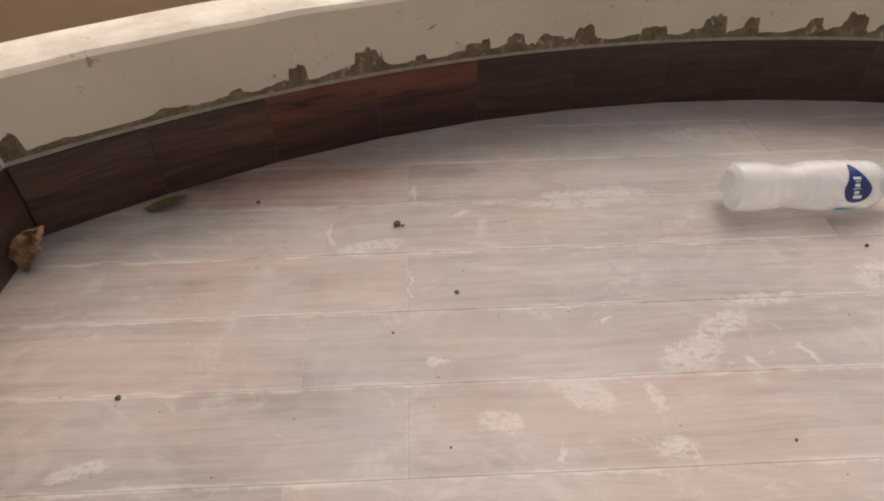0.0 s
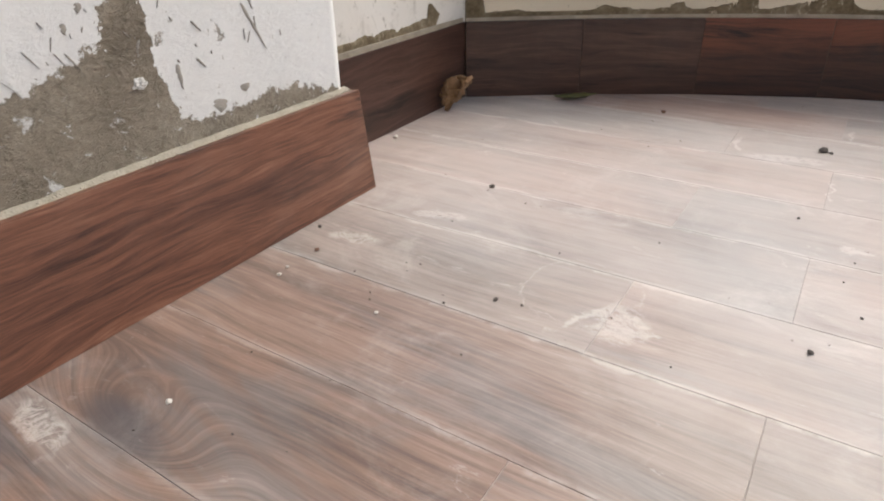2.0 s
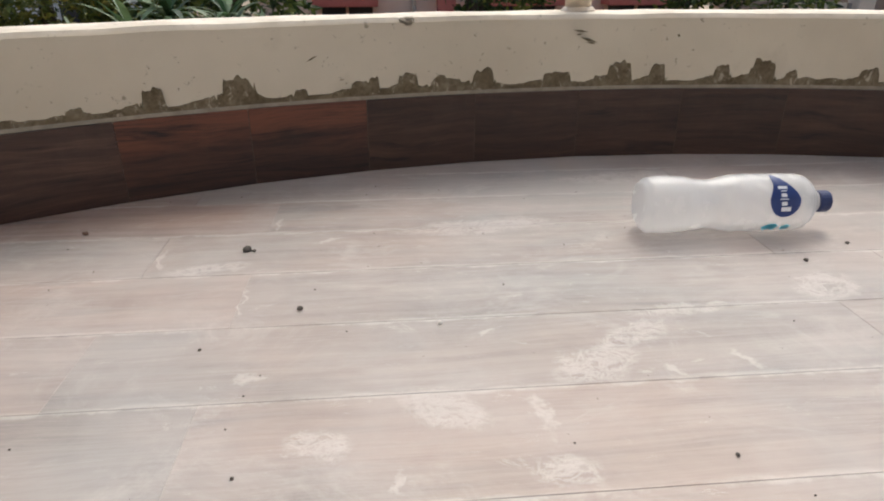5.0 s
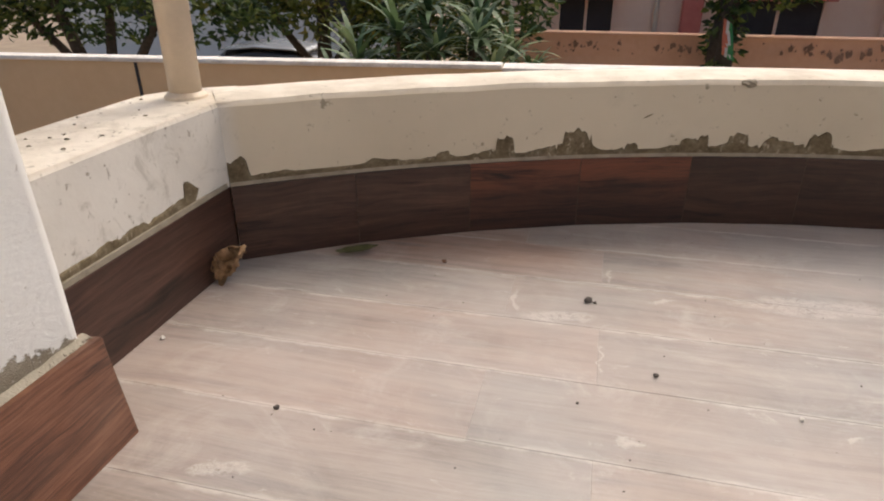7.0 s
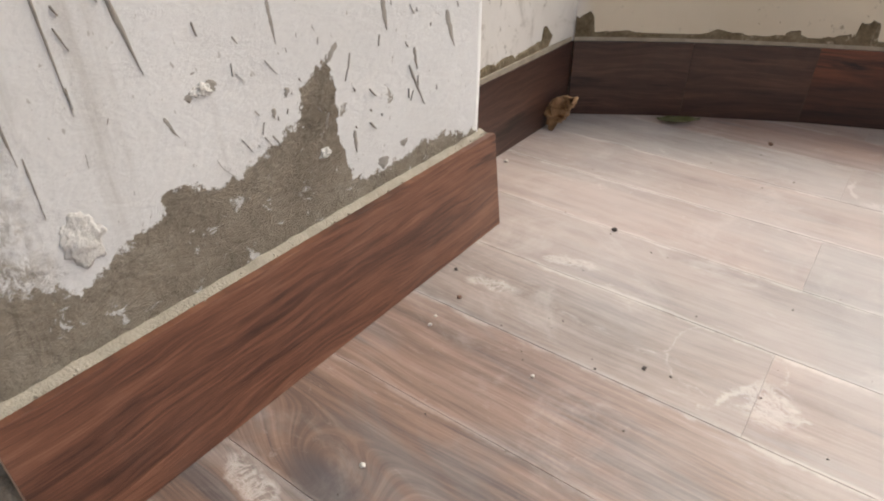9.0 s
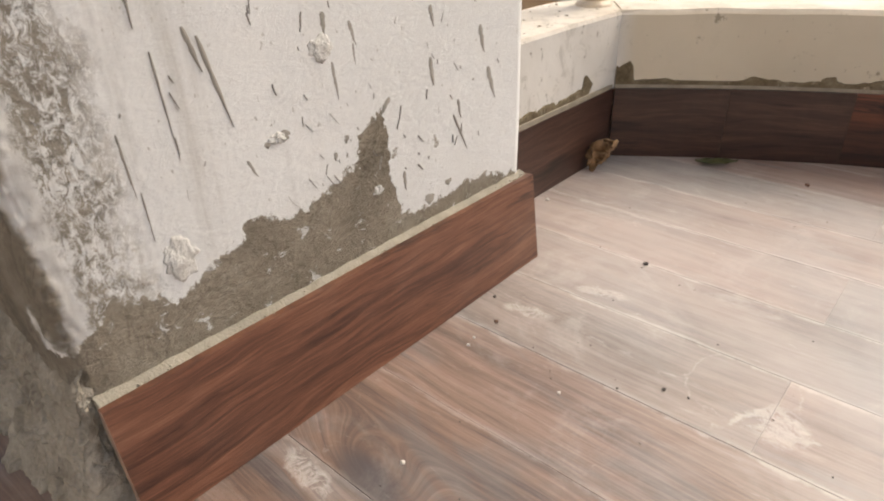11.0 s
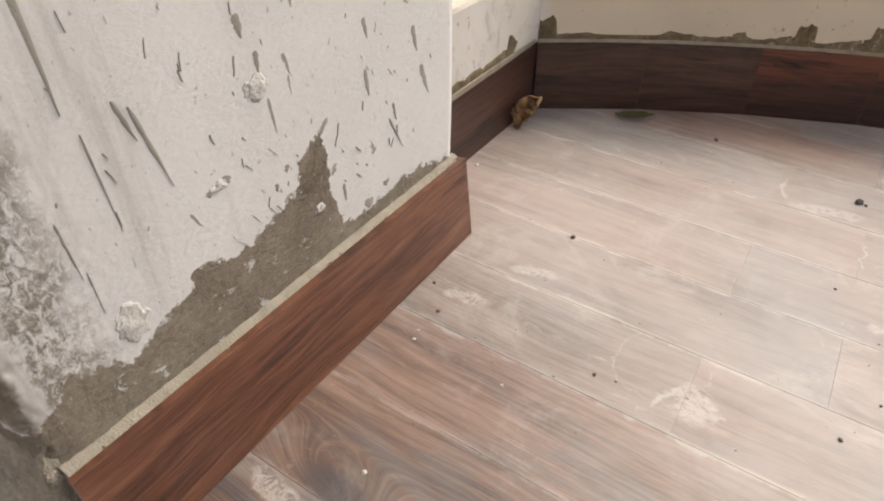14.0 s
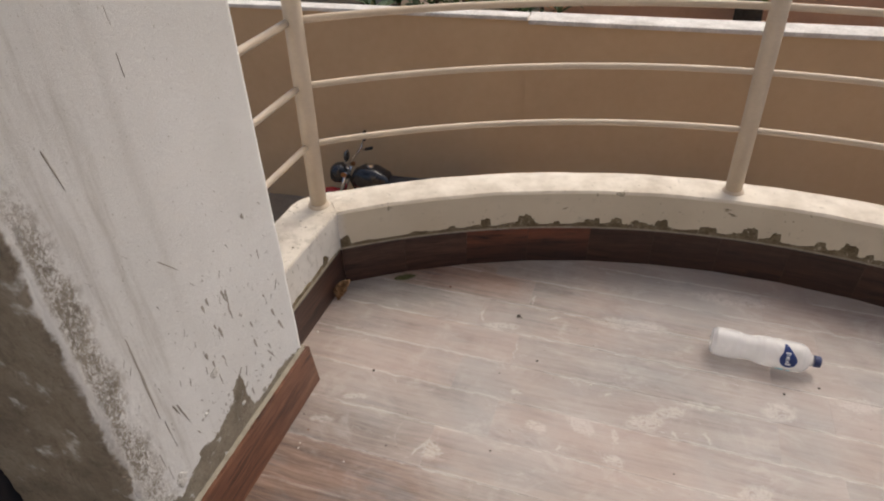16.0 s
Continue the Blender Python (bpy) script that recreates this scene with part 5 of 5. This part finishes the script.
H = -GROUND
tree("many-stemmed garden tree with a loose dark green crown", (-7.6, 8.6, GROUND),
     [([(0, 0, 0), (-0.1, 0, 1.0), (-0.5, 0, 2.2), (-0.9, 0.1, 3.4)], 0.14, 0.05), ([(0.1, 0, 0), (0.15, 0, 1.2), (0.3, 0.1, 2.4), (0.5, 0.2, 3.8)], 0.12, 0.04), ([(0.2, 0, 0), (0.55, 0, 1.4), (1.2, 0, 2.3), (2.0, 0, 3.0)], 0.11, 0.03), ([(-0.1, 0, 0), (-0.5, 0.1, 1.5), (-1.3, 0, 2.4), (-2.2, 0, 3.0)], 0.1, 0.03)],
     [(-1.2, 0, 2.7, 1.3, 0.9, 0.45), (0.6, 0, 2.8, 1.3, 1.0, 0.5), (1.9, 0.2, 2.4, 0.9, 0.8, 0.5), (-2.4, 0, 2.4, 1.0, 0.9, 0.6), (0, 0, 3.8, 2.0, 1.4, 0.8), (2.6, 0.3, 2.3, 0.5, 0.4, 0.4), (-0.3, 0.3, 2.3, 1.6, 0.7, 0.5), (-1.8, 0.4, 3.0, 1.6, 0.9, 0.7)], 15000, 0.15, M_LEAF, 11)
tree("dense yellowing green hedge tree behind the compound wall", (-4.6, 10.2, GROUND),
     [([(0, 0, 0), (0.05, 0, 1.2), (0.1, 0, 2.6), (0.3, 0, 3.6)], 0.16, 0.06), ([(0, 0, 1.1), (0.6, 0, 1.9), (1.2, 0.1, 2.8)], 0.08, 0.03), ([(0, 0, 1.2), (-0.7, 0, 2.0), (-1.2, 0.1, 2.8)], 0.08, 0.03)],
     [(-1.0, -0.2, 2.55, 1.1, 0.8, 0.6), (0.3, -0.3, 2.45, 1.1, 0.8, 0.6), (1.5, -0.2, 2.3, 1.1, 0.8, 0.8), (0.2, 0, 3.1, 2.2, 1.0, 0.9), (2.6, 0.3, 2.1, 0.8, 0.7, 0.9)], 9500, 0.15, M_LEAF_Y, 12)
tree("broad dark green tree over the street", (-1.9, 9.8, GROUND),
     [([(0, 0, 0), (0.0, 0, 1.5), (0.15, 0, 2.8), (0.2, 0, 3.8)], 0.15, 0.05)],
     [(-0.6, 0, 2.0, 1.0, 0.8, 0.9), (0.5, 0, 2.4, 0.7, 0.7, 0.6), (0, 0, 3.4, 1.4, 1.0, 0.8), (-1.4, 0.2, 1.6, 0.8, 0.6, 0.9)], 6500, 0.17, M_LEAF, 13)


def strap_shrub(at, heads, seed):
    """A clump of canes, each with a head of long arching strap leaves."""
    r = random.Random(seed)
    root = thing("strap_leaf_shrub", "shrub with rosettes of long arching green leaves", "shrub", at=pose(*at))
    canes = bmesh.new()
    v, f = [], []
    for hx, hy, hz, n, ln in heads:
        tube([(hx * 0.5, hy * 0.5, 0), (hx * 0.8, hy * 0.8, hz * 0.5), (hx, hy, hz)], [0.035, 0.03, 0.022], 8, bm=canes)
        for i in range(n):
            az = 2 * math.pi * (i * 0.382) + r.uniform(-0.2, 0.2)
            up = r.uniform(0.15, 1.25)
            length = ln * r.uniform(0.75, 1.15)
            d = Vector((math.cos(az) * math.cos(up), math.sin(az) * math.cos(up), math.sin(up)))
            side = d.cross(Vector((0, 0, 1))).normalized()
            p, k0 = Vector((hx, hy, hz + r.uniform(-0.1, 0.05))), len(v)
            for j in range(6):
                w = length * 0.055 * math.sin(math.pi * (0.12 + 0.88 * j / 5)) ** 0.7
                v += [p - side * w, p + side * w]
                if j:
                    k = k0 + 2 * j
                    f.append((k - 2, k - 1, k + 1, k))
                p = p + d * length / 5
                d = (d + Vector((0, 0, -0.22))).normalized()
    part("canes", canes, M_BARK, root)
    me = bpy.data.meshes.new("leaves")
    me.from_pydata([tuple(q) for q in v], [], f)
    me.materials.append(M_LEAF_G)
    cr = new("leaves", me)
    cr.parent = root
    tagged(cr, kind="stuff")


strap_shrub((-2.05, 6.75, GROUND), [(-0.55, 0.0, 2.05, 34, 0.62), (-0.1, 0.1, 2.35, 36, 0.6), (0.35, 0, 2.15, 34, 0.6), (0.75, 0.15, 2.3, 34, 0.58), (0.2, 0.3, 2.6, 32, 0.6), (0.95, 0.0, 1.95, 30, 0.5), (-0.9, 0.1, 1.8, 26, 0.5)], 3)
strap_shrub((-0.7, 7.4, GROUND), [(-0.3, 0.0, 2.1, 30, 0.55), (-0.7, 0.1, 2.5, 30, 0.6), (-0.1, 0.2, 1.8, 26, 0.5)], 4)

# ---------------------------------------------------------------- across the street
for x, seed in ((1.75, 21), (5.15, 22)):
    tree("ivy-clad street tree trunk in front of the orange wall", (x, 11.0, GROUND), [([(0, 0, 0), (0.03, 0, 0.9), (-0.02, 0, 1.8), (0.05, 0, 2.8)], 0.26, 0.15), ([(0, 0, 2.2), (0.5, 0, 2.8), (1.0, 0, 3.3)], 0.07, 0.03)],
         [(0, 0, 2.55, 0.45, 0.4, 0.35), (0.7, -0.1, 2.7, 0.7, 0.5, 0.35), (-0.4, 0, 2.9, 0.6, 0.5, 0.4), (0, -0.08, 1.9, 0.27, 0.24, 0.6), (0, -0.1, 1.45, 0.25, 0.22, 0.3)], 2600, 0.15, M_LEAF, seed)
tree("leafy shrub beside the gate", (6.9, 10.9, GROUND), [([(0, 0, 0), (0.05, 0, 1.0), (0.1, 0, 2.4)], 0.07, 0.03)],
     [(-0.1, 0, 1.9, 0.35, 0.3, 0.5), (0.2, 0, 2.5, 0.7, 0.5, 0.5), (-0.5, 0, 2.7, 0.6, 0.5, 0.4)], 1800, 0.15, M_LEAF, 23)
flag = thing("flag", "small drooping orange, white and green flag on a stick", "flag", at=pose(1.62, 10.55, GROUND))
part("stick", tube([(0, 0, 1.5), (0.02, 0, 2.25)], 0.01, 6), M_BARK, flag)
for i, m in enumerate((simple("orange_cloth", (0.42, 0.12, 0.07), (0.5, 0.17, 0.10), 10, 0.8), simple("white_cloth", (0.42, 0.43, 0.43), (0.52, 0.52, 0.52), 10, 0.8), simple("green_cloth", (0.03, 0.16, 0.06), (0.05, 0.22, 0.08), 10, 0.8))):
    bm = bmesh.new()
    rows = []
    for j in range(9):
        u = j / 8
        rows.append([bm.verts.new((0.02 + 0.11 * u * (0.5 + 0.5 * w) + 0.045 * (i + w), -0.02 * math.sin(9 * u + w * 2 + i), 2.22 - 0.52 * u - 0.03 * (i + w))) for w in (0.0, 0.5, 1.0)])
    for a, b in zip(rows, rows[1:]):
        for k in range(2):
            bm.faces.new((a[k], a[k + 1], b[k + 1], b[k]))
    part("stripe", bm, m, flag)

house = thing("house", "salmon-pink plastered house with dark openings and red trim", "house")
M_PINK = simple("salmon_plaster", (0.74, 0.52, 0.38), (0.80, 0.60, 0.46), 0.9, 0.85, 0.2)
part("wall", box(-2.4, 7.2, 15.0, 15.3, GROUND, 3.6), M_PINK, house)
part("roof", box(-2.7, 7.5, 14.6, 19.0, 3.6, 3.8), M_PINK, house)
for x0, x1 in ((-1.05, 0.05), (2.5, 4.1), (5.3, 6.6)):
    w = part("window", box(x0, x1, 14.93, 15.0, -2.3, -0.55), M_DARK, house, "dark window opening")
    fr = box(x0 - 0.08, x0, 14.88, 15.0, -2.35, -0.5)
    box(x1, x1 + 0.08, 14.88, 15.0, -2.35, -0.5, bm=fr)
    box((x0 + x1) / 2 - 0.03, (x0 + x1) / 2 + 0.03, 14.9, 14.99, -2.3, -0.55, bm=fr)
    part("frame", fr, M_PINK, w)
    part("canopy", box(x0 - 0.15, x1 + 0.12, 14.4, 15.0, -0.55, -0.30, 0.02), M_RED, house, "red-painted window canopy")
part("column", box(1.45, 1.85, 14.7, 15.0, GROUND, 3.6, 0.02), M_RED, house, "red-painted column")
part("pipe", tube([(0.95, 14.93, GROUND), (0.95, 14.93, 3.5)], 0.05, 10), M_PIPE, house)
bm = bmesh.new()
rr = random.Random(9)
for i in range(80):
    x = rr.choice((-0.6, 0.3, 1.1, 1.4, 2.9, 3.6, 4.2)) + rr.gauss(0, 0.28)
    s = rr.choice((0.012, 0.016, 0.02, 0.03, 0.045))
    z = -1.08 + 0.06 * rr.gauss(0, 1)
    q = bmesh.ops.create_circle(bm, cap_ends=True, segments=9, radius=s, matrix=Matrix.Translation((x, 11.496 - 0.0008 * i, z)) @ Matrix.Rotation(radians(90), 4, "X"))
    for vv in q["verts"]:
        vv.co.x += rr.uniform(-0.3, 0.3) * s
        vv.co.z += rr.uniform(-0.9, 0.9) * s
part("flaked_patch", bm, simple("flaked_dark_patch", (0.16, 0.10, 0.07), (0.34, 0.21, 0.14), 6, 0.9), far_wall, "dark flaked patches")
# Dark box standing in for a small dark niche in the wall.
part("niche", box(5.5, 5.85, 11.47, 11.5, -1.35, -1.05, 0.01), M_DARK, far_wall, "small dark niche-like patch")

gate = thing("gate", "dark steel street gate with a pale upper panel", "gate")
part("panel", box(7.25, 8.6, 11.55, 11.60, GROUND + 0.05, -0.62), simple("gate_steel", (0.03, 0.035, 0.05), (0.06, 0.065, 0.085), 4, 0.5), gate)
part("upper_panel", box(7.25, 8.6, 11.55, 11.60, -0.615, -0.35), M_POST, gate, "pale upper panel")
for x in (7.25, 7.92, 8.55):
    part("stile", box(x, x + 0.06, 11.50, 11.549, GROUND + 0.05, -0.35, 0.005), M_ALLOY, gate)
tagged(part("gate_post", box(8.66, 8.98, 11.4, 11.72, GROUND, 0.2, 0.02), M_POST), "white-painted masonry gate post", "gate post", kind="structure")
tagged(part("gate_post", box(6.56, 6.86, 11.4, 11.72, GROUND, -0.5, 0.02), M_ORANGE), "orange-painted masonry gate post", "gate post", kind="structure")
pale = thing("house", "pale cream plastered house behind the trees", "house")
part("wall", box(-16, -5.5, 17, 17.3, GROUND, 4), M_WALL, pale)
part("roof", box(-16.4, -5.1, 16.6, 22, 4, 4.2), M_WALL, pale)
for x in (-13.5, -10.5, -7.4):
    part("window", box(x, x + 1.1, 16.93, 17.0, -1.4, 0.4), M_DARK, pale)

brown = thing("house", "brown plastered house past the gate", "house")
part("wall", box(8.2, 20, 15.5, 15.8, GROUND, 4), M_BROWN, brown)
part("roof", box(7.9, 20.4, 15.1, 20, 4, 4.2), M_BROWN, brown)
for x in (9.6, 12.4, 15.2):
    part("window", box(x, x + 1.2, 15.43, 15.5, -1.9, -0.4), M_DARK, brown)

# a hatchback parked along the street
car = thing("car", "silver-grey hatchback parked under the trees", "car", at=pose(-6.7, 12.0, GROUND, 0, 0, 4))
M_CAR = simple("silver_car_paint", (0.30, 0.31, 0.32), (0.36, 0.37, 0.38), 2, 0.25, 0.02, 0.6, 0.4)
M_GLASS = simple("dark_car_glass", (0.02, 0.022, 0.025), (0.04, 0.042, 0.046), 2, 0.08, 0.0, 0.7)
part("body", blob([(-1.9, 0.6, 0.35, 0.75), (-1.75, 0.78, 0.25, 0.92), (-0.9, 0.82, 0.22, 0.98), (0.6, 0.82, 0.22, 0.98), (1.6, 0.8, 0.25, 0.95), (1.85, 0.66, 0.35, 0.8)], 24), M_CAR, car, smooth=True)
part("cabin", blob([(-1.1, 0.55, 0.9, 1.0), (-0.6, 0.66, 0.9, 1.38), (0.1, 0.68, 0.9, 1.47), (0.9, 0.66, 0.9, 1.42), (1.5, 0.55, 0.9, 1.05)], 20), M_GLASS, car, "dark tinted cabin glass", smooth=True)
part("roof", blob([(-0.62, 0.6, 1.36, 1.40), (0.1, 0.64, 1.40, 1.50), (0.9, 0.6, 1.36, 1.45), (1.1, 0.55, 1.32, 1.38)], 20), M_CAR, car, smooth=True)
for x in (-1.2, 1.2):
    for y in (-0.78, 0.78):
        wh = part("wheel", tube([(x, y - 0.1, 0.31), (x, y + 0.1, 0.31)], 0.31, 24), M_RUBBER, car)
        part("hubcap", tube([(x, y * 1.135, 0.31), (x, y * 1.15, 0.31)], 0.2, 18), M_ALLOY, wh)

# rubble on the street side of the wall
bm = bmesh.new()
for i in range(420):
    r = rr.uniform(0.01, 0.055)
    bmesh.ops.create_icosphere(bm, subdivisions=1, radius=r, matrix=Matrix.Translation((rr.uniform(-1.5, 4.5), rr.uniform(6.9, 10.4), GROUND + r * 0.3)) @ Matrix.Rotation(rr.random() * 3, 4, "Z") @ Matrix.Diagonal((1.3, 0.8, 0.6, 1)))
tagged(part("rubble", bm, simple("street_rubble", (0.10, 0.085, 0.07), (0.34, 0.30, 0.26), 3, 0.9)), "scattered stones and litter along the street", "rubble", kind="stuff")

# ---------------------------------------------------------------- floor planks, last
PLANK = 0.84


def clip(poly, inside, cut):
    out = []
    for i, p in enumerate(poly):
        q = poly[(i + 1) % len(poly)]
        if inside(p):
            out.append(p)
        if inside(p) != inside(q):
            out.append(cut(p, q))
    return out


def clip_disc(poly, r):
    """Cut a plank's outline to the bow."""
    for k in range(60):
        a = radians(-59 + 2 * k)
        n = (math.sin(a), math.cos(a))
        d = lambda p: (p[0] - CEN[0]) * n[0] + (p[1] - CEN[1]) * n[1] - r
        if poly:
            poly = clip(poly, lambda p: d(p) <= 0, lambda p, q: (p[0] + (q[0] - p[0]) * d(p) / (d(p) - d(q)), p[1] + (q[1] - p[1]) * d(p) / (d(p) - d(q))))
    return poly


# the print of planks that stand out: (row, place in the row)
PRINTS = {(3, 1): M_FLOOR_RUST, (3, 2): M_FLOOR, (2, 1): M_FLOOR_GREY, (2, 2): M_FLOOR, (1, 1): M_FLOOR_ROSE, (1, 2): M_FLOOR_GREY, (0, 1): M_FLOOR_ROSE, (0, 2): M_FLOOR_GREY,
          (-1, 1): M_FLOOR_GREY, (-1, 2): M_FLOOR_ROSE, (-2, 2): M_FLOOR_ROSE, (-2, 1): M_FLOOR_GREY}
for row in range(-12, 6):
    y0 = ROW0 + row * PITCH + 0.0002
    y1 = y0 + PITCH - 0.0004
    first = (-0.053 if row % 2 == 0 else 0.085) - 2 * PLANK
    cuts = [first + PLANK * k for k in range(6)]
    for col, (x0, x1) in enumerate(zip(cuts, cuts[1:])):
        lo, hi = max(x0 + 0.0002, -0.86), min(x1 - 0.0002, 2.33)
        if hi - lo < 0.03:
            continue
        poly = clip_disc([(lo, y0), (hi, y0), (hi, y1), (lo, y1)], R_FOOT + 0.05)
        if len(poly) < 3:
            continue
        cx, cy = sum(p[0] for p in poly) / len(poly), sum(p[1] for p in poly) / len(poly)
        lift = random.uniform(-0.0003, 0.0003)
        bm = bmesh.new()
        loops = []
        for inset, z in ((0, -0.009), (0, -0.0004), (0.0004, 0.0)):
            loops.append([bm.verts.new((x + (inset if x < cx else -inset), y + (inset if y < cy else -inset), z + lift)) for x, y in poly])
        k = len(poly)
        for a, b in zip(loops, loops[1:]):
            for i in range(k):
                bm.faces.new((a[i], a[(i + 1) % k], b[(i + 1) % k], b[i]))
        bm.faces.new(loops[-1])
        bmesh.ops.recalc_face_normals(bm, faces=bm.faces[:])
        part("plank", bm, PRINTS.get((row, col), M_FLOOR if row < -1 else (M_FLOOR, M_FLOOR_GREY, M_FLOOR_ROSE)[(row * 5 + col * 7) % 3]), floor)
